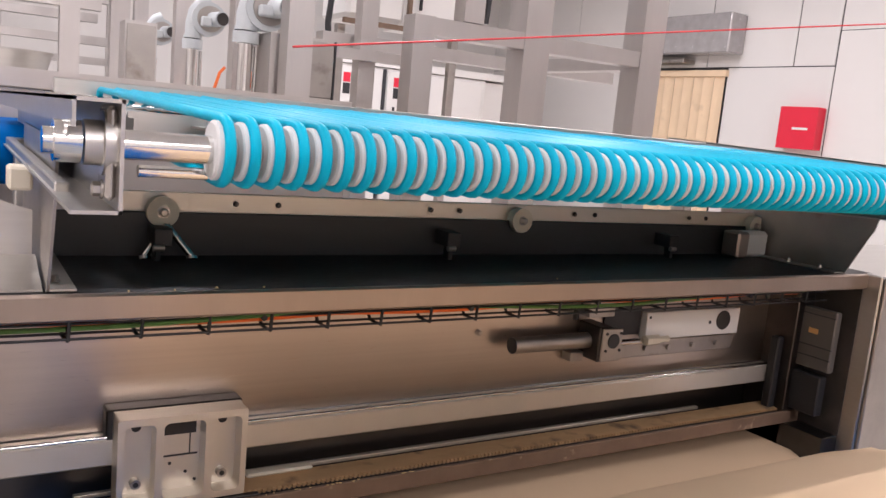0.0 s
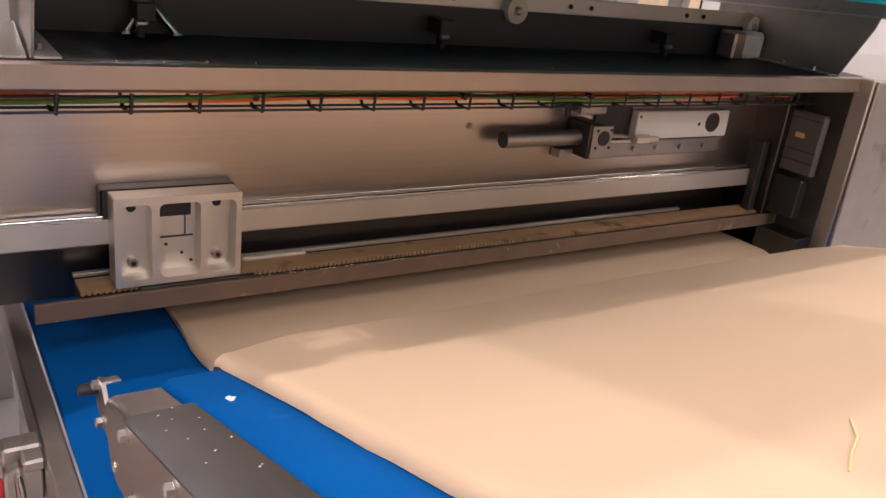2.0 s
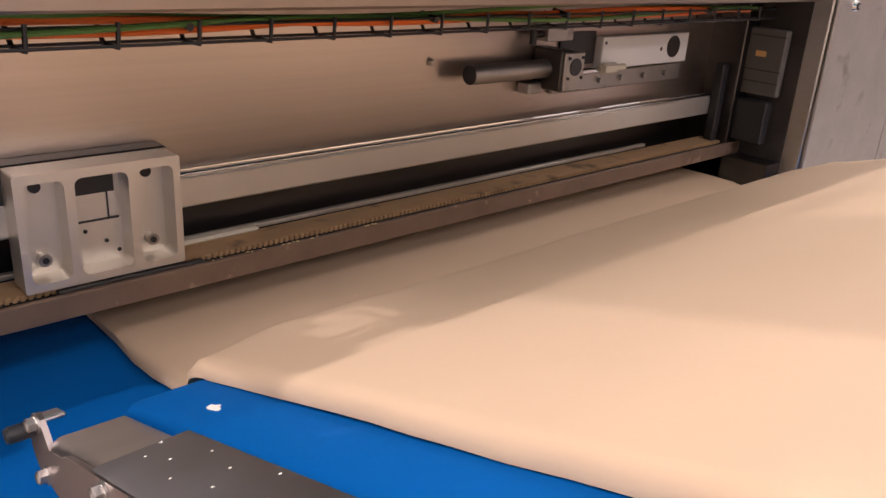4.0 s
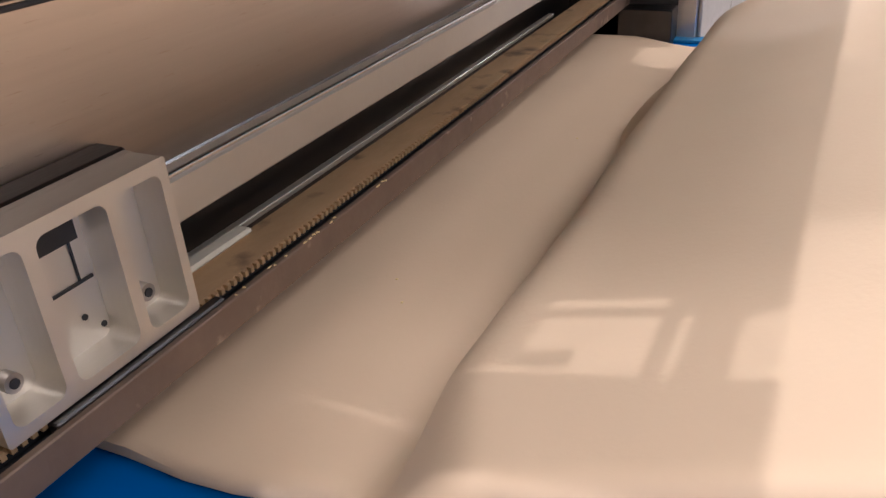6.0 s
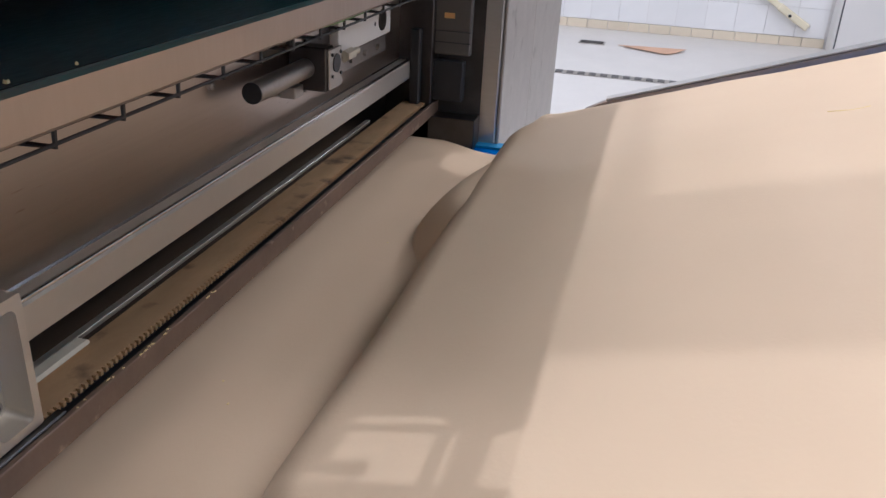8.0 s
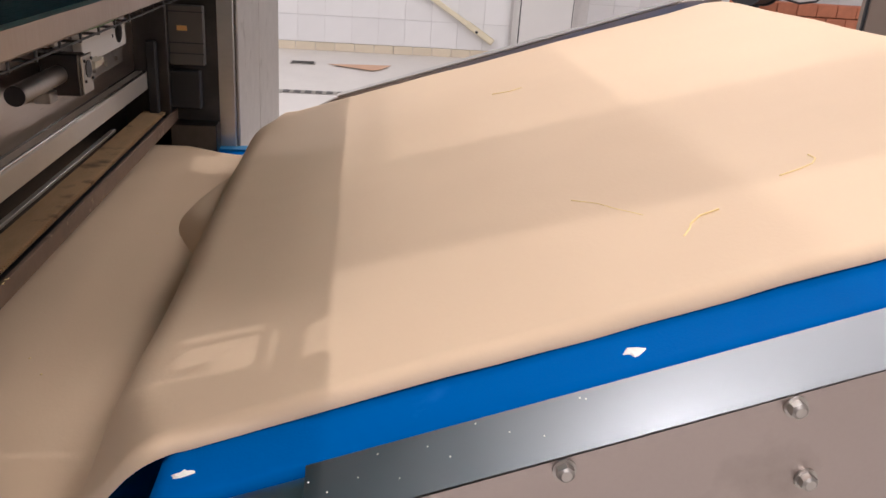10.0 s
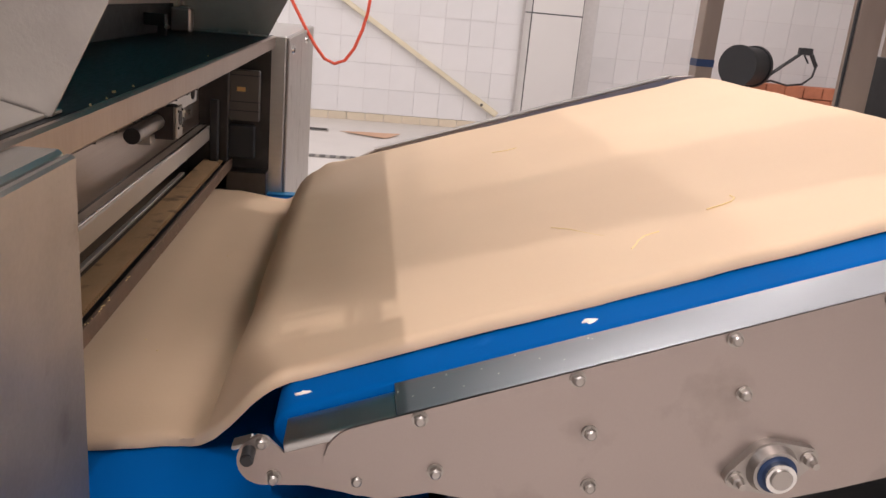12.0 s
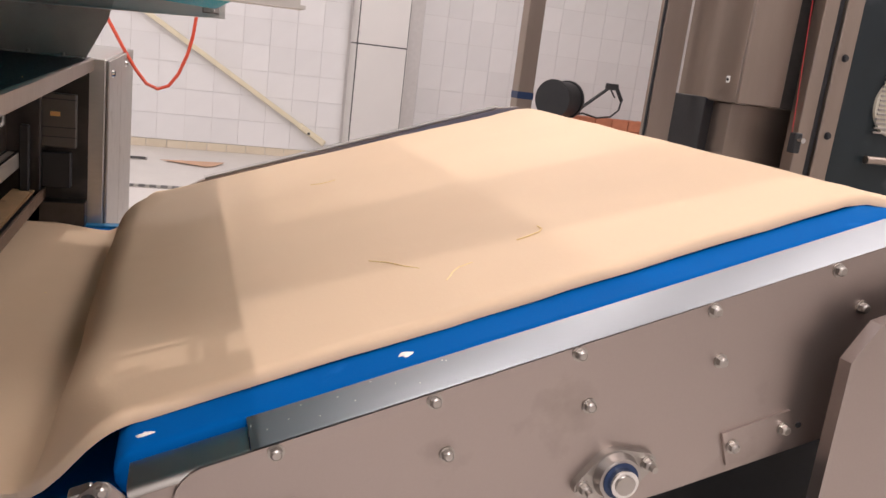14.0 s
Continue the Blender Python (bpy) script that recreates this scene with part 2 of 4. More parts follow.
tagged(part("wall_south", boxes((X0, X1, Y0 - 0.2, Y0, 0, ZC), bevel=0), WALL), "plain pale factory wall", "wall", kind="structure")
tagged(part("wall_west", boxes((X0 - 0.2, X0, Y0, Y1, 0, ZC), bevel=0), WALL), "plain pale factory wall", "wall", kind="structure")
wall_east = tagged(part("wall_east", boxes((XE, XE + 0.2, Y0, Y1, 0, ZC), bevel=0), GROUT), "wall of white glazed tiles and white panels with dark joints", "wall", kind="structure")

# housings added for the lamps, all out of view
for lx, ly, lw, ls, lc in LAMPS:
    lamp = thing("ceiling_lamp", "square white ceiling lamp with glowing diffuser, added out of view", "lamp", (lx, ly, ZC), "ceiling lamps")
    part("housing", boxes((-0.3, 0.3, -0.3, 0.3, -0.06, 0), bevel=0.004), CABINET, lamp)
    part("diffuser", boxes((-0.27, 0.27, -0.27, 0.27, -0.075, -0.062), bevel=0), LIGHT, lamp)

# clad pillar before the tiled wall
pillar = tagged(part("pillar", boxes((9.7, XE, -0.138, 0.507, 0, ZC), bevel=0), JOINT), "pillar clad in white panels with black joints", "pillar", kind="structure")
for z0, z1 in ((0.0, 1.565), (1.58, 3.15), (3.165, ZC)):
    part("panel", boxes((9.688, 9.7, -0.128, 0.497, z0, z1), bevel=0.002), PANEL, pillar)
    part("panel", boxes((9.71, XE, 0.507, 0.519, z0, z1), bevel=0.002), PANEL, pillar)
    part("panel", boxes((9.71, XE, -0.150, -0.138, z0, z1), bevel=0.002), PANEL, pillar)
for ob in (wall_east, pillar):
    ob.matrix_basis = EAST


# ---- inclined belt conveyor: frame of its own, s down the slope, h off the dough's top ----
SLOPE = 18.3
INC = pose(0, 2.5, 1.117, -SLOPE, 0, 0)


def on_slope(x, s, h):
    return INC @ Vector((x, s, h))


def plate(pts, xa, xb):
    return prism(bmesh.new(), pts, lambda s, h, x: on_slope(x, s, h), xa, xb)


def arc(cx, cy, r, a0, a1, n=8):
    return [(cx + r * math.cos(radians(a0 + (a1 - a0) * i / n)), cy + r * math.sin(radians(a0 + (a1 - a0) * i / n))) for i in range(n + 1)]


def strip_mesh(name, rows, mat, smooth=60):
    """A sheet with thickness from rows of (top points, bottom points)."""
    bm = bmesh.new()
    tops = [[bm.verts.new(p) for p in r[0]] for r in rows]
    bots = [[bm.verts.new(p) for p in r[1]] for r in rows]
    n, k = len(rows), len(rows[0][0])
    for i in range(n - 1):
        for j in range(k - 1):
            bm.faces.new((tops[i][j], tops[i + 1][j], tops[i + 1][j + 1], tops[i][j + 1]))
            bm.faces.new((bots[i][j], bots[i][j + 1], bots[i + 1][j + 1], bots[i + 1][j]))
        bm.faces.new((tops[i][0], bots[i][0], bots[i + 1][0], tops[i + 1][0]))
        bm.faces.new((tops[i][-1], tops[i + 1][-1], bots[i + 1][-1], bots[i][-1]))
    for r, o in ((0, 1), (-1, -1)):
        for j in range(k - 1):
            bm.faces.new((tops[r][j], tops[r][j + 1], bots[r][j + 1], bots[r][j])[::o])
    bmesh.ops.recalc_face_normals(bm, faces=bm.faces[:])
    return mesh_of(name, bm, mat, smooth)


def inclined_conveyor():
    c = thing("inclined_conveyor", "stainless steel inclined conveyor with a blue belt", "conveyor", (0, 0, 0))
    # belt: round the nose, along the slope, over the head
    th = 0.021
    path = [on_slope(0, 0.06, -0.10), on_slope(0, 0.104, -0.092)]
    path += [on_slope(0, 0.104 + 0.036 * math.cos(radians(a)), -0.0575 + 0.036 * math.sin(radians(a))) for a in (-50, -25, 0, 25, 50, 75, 90)]
    path += [on_slope(0, s, -0.0215) for s in (0.05, -0.2, -0.5, -0.8, -1.02)]
    path += [Vector((0, y, z - th)) for y, z in ((1.42, 1.4705), (1.36, 1.470), (1.30, 1.455), (1.2, 1.420), (1.0, 1.352), (0.7, 1.25))]
    rows = []
    for i, p in enumerate(path):
        t = (path[min(i + 1, len(path) - 1)] - path[max(i - 1, 0)]).normalized()
        nrm = Vector((0, t.z, -t.y))
        xs = [(0.4800, 0.018), (0.4805, 0.004), (0.486, 0.001), (0.496, 0), (0.9, 0), (1.4, 0), (1.8, 0), (2.212, 0)]
        rows.append(([Vector((x, p.y, p.z)) - nrm * e for x, e in xs], [Vector((x, p.y, p.z)) - nrm * (e + 0.004) for x, e in xs]))
    part("belt", strip_mesh("belt", rows, BLUE), BLUE, c, "matt blue conveyor belt")
    # near side: nose plate with a rolled top edge, long plate, flat flange beside the belt
    nose = [(-0.20, -0.044), (-0.046, -0.042), (0.112, -0.042), (0.126, -0.014), (0.138, -0.008)] + arc(0.140, -0.046, 0.036, 70, -80, 10) + [(0.096, -0.097), (0.004, -0.148), (-0.20, -0.17)]
    part("nose_plate", plate(nose, 0.398, 0.404), PLATE, c)
    cap = arc(0.413, -0.047, 0.015, 180, 90, 8) + [(0.474, -0.0325), (0.474, -0.037), (0.413, -0.037)] + arc(0.413, -0.047, 0.010, 90, 180, 8)
    part("nose_cap", prism(bmesh.new(), cap, lambda x, h, q: on_slope(x, q, h), -0.043, 0.111), STEEL, c, "rolled bright top edge")
    long = arc(0.014, -0.079, 0.052, 85, -95, 12)
    big = [(-1.12, -0.0245)] + long + [(-0.061, -0.150), (-0.19, -0.217), (-0.38, -0.292), (-0.61, -0.308), (-0.96, -0.318), (-1.12, -0.30)]
    part("side_plate", plate(big, 0.390, 0.3955), PLATE, c, "blasted steel side plate with bolts")
    cover = [(0.3905, -0.0245), (0.3975, -0.0235), (0.477, -0.0215), (0.4795, -0.024), (0.4795, -0.044), (0.4770, -0.044), (0.4770, -0.0265), (0.3975, -0.0275)]
    part("side_cover", prism(bmesh.new(), cover, lambda x, h, q: on_slope(x, q, h), -1.12, -0.046), COVER, c, "flat polished steel flange beside the belt")
    part("slider_bed", boxes((0.495, 2.22, -1.05, 0.06, -0.06, -0.032), bevel=0, m=INC), STEEL_DULL, c)
    part("far_side_plate", boxes((2.221, 2.229, -1.10, 0.10, -0.30, -0.03), bevel=0.002, m=INC), PLATE, c)
    rail = [(-1.165, -0.045), (-1.165, -0.016), (-1.10, -0.004), (-0.02, -0.002), (0.03, -0.012), (0.03, -0.03)]
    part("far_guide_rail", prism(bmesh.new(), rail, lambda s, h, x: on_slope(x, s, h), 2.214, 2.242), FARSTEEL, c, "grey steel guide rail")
    part("far_rail_lip", boxes((2.218, 2.258, -1.09, -0.03, 0.0, 0.004), bevel=0.001, m=INC), STEEL, c)
    for q in (-0.074, -0.288, -0.502, -0.718, -0.934):
        part("bolt", hexbolt(bmesh.new(), on_slope(0.390, q, -0.037), (-1, 0, 0), 0.0085), BOLT, c)
    for q, h in ((-0.075, -0.119), (-0.289, -0.120), (-0.504, -0.120), (-0.720, -0.120), (-0.974, -0.111), (-0.273, -0.200)):
        part("bolt", hexbolt(bmesh.new(), on_slope(0.390, q, h), (-1, 0, 0), 0.0085), BOLT, c)
    for q, h in ((0.134, -0.017), (0.135, -0.072), (0.030, -0.106)):
        part("bolt", hexbolt(bmesh.new(), on_slope(0.398, q, h), (-1, 0, 0), 0.008, 0.008), BOLT, c)
    part("access_hole", rods((on_slope(0.3985, 0.003, -0.124), on_slope(0.3965, 0.003, -0.124), 0.010)), BLACK, c)
    part("pin", rods((on_slope(0.402, 0.001, -0.122), on_slope(0.391, 0.001, -0.122), 0.0055)), BOLT, c)
    part("knob", rods((on_slope(0.400, 0.154, -0.026), on_slope(0.374, 0.154, -0.026), 0.009), (on_slope(0.374, 0.154, -0.026), on_slope(0.371, 0.154, -0.026), 0.0075), seg=20), BLACK, c, "round black adjusting knob")
    part("scraper_tip", boxes((0.404, 0.430, 0.150, 0.178, -0.024, -0.018), bevel=0.002, m=INC), STEEL, c, "short bright scraper tip")
    # small cover plate with two bolts and a hole
    pl = part("cover_plate", plate([(-0.710, -0.240), (-0.711, -0.297), (-0.832, -0.297), (-0.832, -0.242)], 0.385, 0.390), PLATE, c)
    part("bolt", hexbolt(bmesh.new(), on_slope(0.385, -0.724, -0.267), (-1, 0, 0), 0.0085), BOLT, pl)
    part("bolt", hexbolt(bmesh.new(), on_slope(0.385, -0.816, -0.269), (-1, 0, 0), 0.0085), BOLT, pl)
    part("plate_hole", rods((on_slope(0.391, -0.848, -0.276), on_slope(0.3885, -0.848, -0.276), 0.005)), BLACK, c)
    # flange bearing
    s0, h0, x0 = -0.524, -0.238, 0.390
    out = arc(s0, h0, 0.041, 55, 125, 6) + arc(s0 - 0.052, h0 + 0.002, 0.015, 120, 240, 6) + arc(s0, h0, 0.041, 235, 305, 6) + arc(s0 + 0.052, h0 - 0.002, 0.015, -60, 60, 6)
    b = part("flange_bearing", plate(out, x0 - 0.013, x0), STEEL_DULL, c, "cast two-bolt flange bearing")
    part("bearing_housing", rod(bmesh.new(), on_slope(x0 - 0.013, s0, h0), on_slope(x0 - 0.028, s0, h0), 0.037, 28, 0.033), STEEL_DULL, b)
    part("seal", rods((on_slope(x0 - 0.027, s0, h0), on_slope(x0 - 0.0295, s0, h0), 0.028), seg=24), NAVY, b)
    part("inner_ring", rods((on_slope(x0 - 0.027, s0, h0), on_slope(x0 - 0.041, s0, h0), 0.0215), seg=24), CHROME, b)
    part("shaft_end", rods((on_slope(x0 - 0.03, s0, h0), on_slope(x0 - 0.044, s0, h0), 0.0150), seg=24), BOLT, b)
    for d in (-0.052, 0.052):
        bm = hexbolt(bmesh.new(), on_slope(x0 - 0.013, s0 + d, h0 - d * 0.03), (-1, 0, 0), 0.009, 0.009)
        rod(bm, on_slope(x0 - 0.021, s0 + d, h0 - d * 0.03), on_slope(x0 - 0.036, s0 + d, h0 - d * 0.03), 0.005, 12)
        part("stud", bm, BOLT, b)
    # dark sheet and pan added to stand for the shadow below the conveyor
    part("underbelt_shade_sheet", boxes((0.62, 0.63, 1.0, 2.3, 0.30, 1.0), bevel=0), BACKSHEET, c, "added dark sheet standing for the shade under the belt")
    part("underbelt_shade_pan", boxes((0.46, 2.23, -1.1, -0.05, -0.22, -0.21), bevel=0, m=INC), STEEL_DARK, c)
    # legs
    leg = [(0.95, 0.0), (1.599, 0.0), (1.605, 1.252), (1.565, 1.312), (1.42, 1.36), (0.95, 1.36)]
    lp = part("leg_plate", prism(bmesh.new(), leg, lambda y, z, x: Vector((x, y, z)), 0.322, 0.345), PLATE, c, "broad steel leg plate")
    part("bolt", hexbolt(bmesh.new(), (0.322, 1.49, 1.20), (-1, 0, 0), 0.012, 0.010), BOLT, lp)
    part("cross_brace", boxes((0.40, 2.1, 1.55, 1.60, 0.62, 0.68), bevel=0.003), STEEL_DARK, c)
    bm = boxes((0.50, 0.56, 1.3, 2.4, 0.50, 0.56), bevel=0.003)
    part("stringer", bm, STEEL_DARK, c)
    for x in (0.5, 2.08):
        part("leg", boxes((x, x + 0.06, 2.28, 2.34, 0, 1.0), bevel=0.003), STEEL, c)
    part("far_leg", boxes((2.26, 2.28, 1.0, 1.45, 0, 1.35), bevel=0.003), PLATE, c)
    return c


inclined_conveyor()


def flat_conveyor():
    c = thing("flat_conveyor", "flat blue belt conveyor running under the cutting gantry", "conveyor")
    part("belt", boxes((0.372, 2.46, 2.25, 4.6, 0.881, 0.893), bevel=0.004), BLUE, c, "matt blue conveyor belt")
    part("side_rail", boxes((0.332, 0.366, 2.30, 4.6, 0.80, 0.899), bevel=0.003), STEEL_DULL, c)
    part("side_rail", boxes((2.47, 2.51, 2.80, 4.6, 0.80, 0.899), bevel=0.003), STEEL_DULL, c)
    part("nose_roller", rods(((0.372, 2.25, 0.858), (2.46, 2.25, 0.858), 0.03), seg=20), BLUE, c)
    part("belt_edge_seal", boxes((2.42, 2.468, 2.72, 3.2, 0.894, 0.901), bevel=0.001), BLUELIP, c)
    for y in (2.42, 4.4):
        for x in (0.375, 2.40):
            part("leg", boxes((x, x + 0.05, y, y + 0.05, 0, 0.84), bevel=0.003), STEEL, c)
    t = part("belt_tensioner", boxes((0.276, 0.331, 2.735, 2.775, 0.80, 0.905), (0.300, 0.331, 2.70, 2.74, 0.88, 0.90), bevel=0.004), STEEL_DULL, c, "screw tensioner block")
    part("screw", rods(((0.295, 2.735, 0.868), (0.288, 2.56, 0.858), 0.007)), CHROME, t)
    part("nut", rod(bmesh.new(), (0.295, 2.735, 0.868), (0.2945, 2.718, 0.867), 0.017, 6), BOLT, t)
    part("handle", rods(((0.262, 2.72, 0.862), (0.258, 2.64, 0.856), 0.012), ((0.262, 2.74, 0.862), (0.262, 2.72, 0.862), 0.007)), RED, t, "red lever cap")
    return c


flat_conveyor()


# ---- dough ----
def smooth01(t):
    t = max(0.0, min(1.0, t))
    return t * t * (3 - 2 * t)


def profile(u, d, k=0.0):
    """Top of the dough at y = u where the fold lies d further on."""
    top = 1.117 + 0.331 * (2.5 - u)
    if u < 1.47:
        q = 1.47 - u
        top = 1.4579 + 0.331 * q - 2.0 * q * q
        if u < 1.30:
            top = 1.4564 - 0.34 * (1.30 - u)
    a, b = 2.600 + 0.045 * k + d, 2.742 - 0.010 * k + d
    if u > a:
        # rounded lip, steep drop, short fillet onto the flat belt; softer towards the edges
        t = min(1.0, (u - a) / (b - a))
        za, zb = 1.117 + 0.331 * (2.5 - a), 0.916
        lip = za - 0.331 * (min(u, b) - a)
        steep = zb + (lip - zb) * max(0.0, 1 - t ** 2.6) ** 0.55
        steep += 0.006 * math.exp(-abs(u - b) / 0.012) * smooth01(t * 2 - 1)
        v = max(0.0, min(1.0, (u - a) / (b + 0.03 - a)))
        soft = zb + (lip - zb) * (1 - smooth01(v) ** 1.3)
        top = k * steep + (1 - k) * soft
    return top


def dough_sheet():
    ys = [0.75 + 0.05 * i for i in range(34)]
    ys = [y for y in ys if y < 2.58] + [2.58 + 0.005 * i for i in range(50)] + [2.84, 2.87, 2.90, 2.96, 3.04, 3.12, 3.3, 3.6, 4.0]
    rows = []
    nx = 72
    for y in ys:
        a = 0.562 + 0.065 * smooth01((y - 2.62) / 0.16) + 0.022 * math.exp(-((y - 2.78) / 0.08) ** 2)
        b = 2.115 + 0.068 * smooth01((y - 1.45) / 1.0) + 0.13 * smooth01((y - 2.55) / 0.2) + 0.11 * smooth01((y - 2.75) / 0.3)
        top, bot = [], []
        for j in range(nx + 1):
            f = j / nx
            e = 0.5 - 0.5 * math.cos(math.pi * f)
            e = 0.5 * e + 0.5 * f
            x = a + (b - a) * e + 0.004 * noise.noise((f * 0 + 3.1, y * 9, 1)) * (1 - 2 * f) + 0.0022 * noise.noise((f * 2 + 7.7, y * 60, 4)) * (1 - 2 * f)
            d = 0.012 * noise.noise((x * 2.2, 0.3, 5.0)) + 0.010 * math.exp(-((x - 1.75) / 0.16) ** 2)
            z = profile(y, d, smooth01((x - a) / 0.14) * smooth01((b - x) / 0.2))
            z += 0.0025 * noise.noise((x * 5, y * 5, 0)) + 0.0012 * noise.noise((x * 17, y * 17, 2))
            edge = min(x - a, b - x)
            r = 0.012
            drop = 0.0 if edge > r else r - math.sqrt(max(0, r * r - (r - edge) ** 2))
            top.append(Vector((x, y, z - drop * 0.8)))
            bot.append(Vector((x, y, z - 0.020)))
        rows.append((top, bot))
    return tagged(new("dough_sheet", strip_mesh("dough_sheet", rows, DOUGH, 60)), "thick pale raw dough sheet draped down onto the flat belt", "dough", kind="")


dough_sheet()

# ---- cutting gantry over the flat belt ----
def gantry():
    g = thing("cutting_gantry", "stainless steel cutting gantry spanning the flat belt", "machine")
    part("shelf", boxes((-0.15, 2.4892, 2.852, 3.16, 1.462, 1.468), bevel=0), SHELFTOP, g, "polished shelf top, coloured black for its dark reflections")
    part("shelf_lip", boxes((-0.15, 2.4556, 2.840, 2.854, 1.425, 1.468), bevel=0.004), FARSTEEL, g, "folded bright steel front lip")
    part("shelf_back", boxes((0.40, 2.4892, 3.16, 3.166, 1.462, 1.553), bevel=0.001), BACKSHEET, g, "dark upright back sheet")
    part("cross_beam", boxes((0.245, 2.4556, 3.092, 3.25, 1.1465, 1.461), bevel=0.002), BEAM, g, "broad brushed steel cross beam")
    part("guide_rail", boxes((0.246, 2.5978, 3.050, 3.09, 1.095, 1.146), bevel=0.003), ALU, g, "pale aluminium guide rail")
    part("guide_rail_cap", rods(((0.246, 3.056, 1.149), (2.5435, 3.056, 1.149), 0.004)), CHROME, g)
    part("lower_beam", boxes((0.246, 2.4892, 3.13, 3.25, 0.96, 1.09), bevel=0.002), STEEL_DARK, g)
    part("rail_pad_strip", boxes((0.44, 2.1182, 3.085, 3.098, 1.020, 1.028), bevel=0.001), ALU, g, "thin pale strip behind the rack")
    part("rail_pad", boxes((0.76, 0.905, 3.060, 3.085, 1.0235, 1.032), bevel=0.004), NYLON, g, "short cream pad")
    # toothed rack: one outline with the teeth in it
    pitch, y0, y1 = 0.0105, 3.007, 3.073
    bm = box(bmesh.new(), 0.44, 2.655, y0 + 0.006, y1, 1.016, 1.023)
    x = 2.651
    while x > 0.445:
        box(bm, x - pitch * 0.52, x, y0, y0 + 0.0062, 1.0161, 1.0229)
        x -= pitch
    part("toothed_rack", bm, BRASS, g, "oily brown toothed rack bar")
    part("rack_support", boxes((0.44, 2.655, 3.020, 3.073, 0.975, 1.0155), bevel=0), BLACK, g)
    part("rack_slot", boxes((0.42, 2.576, 2.991, 3.019, 0.984, 1.004), bevel=0.001), BLACK, g)
    part("front_strip", boxes((0.36, 2.5326, 2.984, 2.994, 0.983, 1.020), bevel=0.0015), RUST, g, "worn brown steel strip dusted with flour")
    part("beam_screw", hexbolt(bmesh.new(), (1.315, 3.092, 1.293), (0, -1, 0), 0.007, 0.006), BOLT, g)
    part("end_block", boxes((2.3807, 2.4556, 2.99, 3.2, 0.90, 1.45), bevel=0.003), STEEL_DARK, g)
    part("end_post", boxes((2.3536, 2.3807, 3.02, 3.05, 1.02, 1.24), bevel=0.004), BLACK, g)
    part("inner_cladding", boxes((2.4518, 2.4562, 2.853, 3.2, 0.89, 1.43), bevel=0), INNER, g, "brown stained inner side sheet, darkened for the shade inside the gantry")
    part("motor", boxes((2.408, 2.434, 2.885, 3.015, 1.165, 1.345), bevel=0.004), DRIVE, g, "grey servo drive box")
    for z in (1.200, 1.232, 1.325):
        part("drive_seam", boxes((2.406, 2.408, 2.885, 3.015, z, z + 0.003), bevel=0), JOINT, g)
    part("drive_sticker", boxes((2.406, 2.4078, 2.935, 2.965, 1.270, 1.285), bevel=0), STICKER, g)
    part("lower_drive", boxes((2.40, 2.434, 2.90, 3.00, 1.03, 1.150), bevel=0.004), BLACK, g)
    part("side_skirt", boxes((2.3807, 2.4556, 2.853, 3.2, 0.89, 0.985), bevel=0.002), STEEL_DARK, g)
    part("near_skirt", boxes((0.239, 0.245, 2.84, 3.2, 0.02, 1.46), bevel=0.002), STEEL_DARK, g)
    # twin-legged polished bracket under the first guide wheel
    for x in (0.556, 0.644):
        part("bracket_leg", rods(((0.600, 3.142, 1.530), (x, 3.120, 1.474), 0.007), ((x, 3.120, 1.474), (x, 3.118, 1.4685), 0.012)), CHROME, g, "polished bracket leg")
    # cord clips on the shelf
    for x in (0.572, 1.215, 1.9294):
        s = part("sensor_bracket", boxes((x - 0.004, x + 0.03, 3.098, 3.158, 1.496, 1.530), (x - 0.002, x + 0.010, 3.096, 3.120, 1.468, 1.500), bevel=0.002), BLACK, g, "small black sensor bracket")
        part("sensor_screw", rods(((x - 0.006, 3.094, 1.494), (x + 0.014, 3.094, 1.494), 0.006)), BOLT, s)
    return g


gantry()


def cabinet(name, label, x0, x1, y0, y1, z1, seams, lock):
    c = thing(name, label, "cabinet")
    part("body", boxes((x0, x1, y0 + 0.012, y1, 0.02, z1), bevel=0.004), STEEL, c)
    xs = [x0] + seams + [x1]
    for a, b in zip(xs[:-1], xs[1:]):
        part("door_panel", boxes((a + 0.003, b - 0.003, y0, y0 + 0.011, 0.05, z1 - 0.004), bevel=0.003), STEEL_DULL, c)
    part("base", boxes((x0 + 0.02, x1 - 0.02, y0 + 0.03, y1 - 0.02, 0, 0.05), bevel=0.002), STEEL_DARK, c)
    for lx, lz in lock:
        bm = rod(bmesh.new(), (lx, y0, lz), (lx, y0 - 0.009, lz), 0.017, 24, 0.0135)
        k = part("lock", bm, CHROME, c, "round chrome quarter-turn lock")
        part("lock_recess", rods(((lx, y0 - 0.0085, lz), (lx, y0 - 0.0105, lz), 0.0095), seg=20), BLACK, k)
        part("lock_key", boxes((lx - 0.004, lx + 0.004, y0 - 0.0125, y0 - 0.0095, lz - 0.0045, lz + 0.0045), bevel=0.0005), BOLT, k)
    return c


cabinet("drive_cabinet", "brushed steel drive cabinet with a round chrome lock", -0.75, 0.238, 2.786, 3.35, 1.462, [], [(0.006, 1.405)])
cabinet("drive_cabinet", "brushed steel drive cabinet with two door panels beside the belt", 2.455, 3.75, 2.790, 3.35, 1.468, [3.0], [(2.56, 1.418), (3.20, 1.425)])


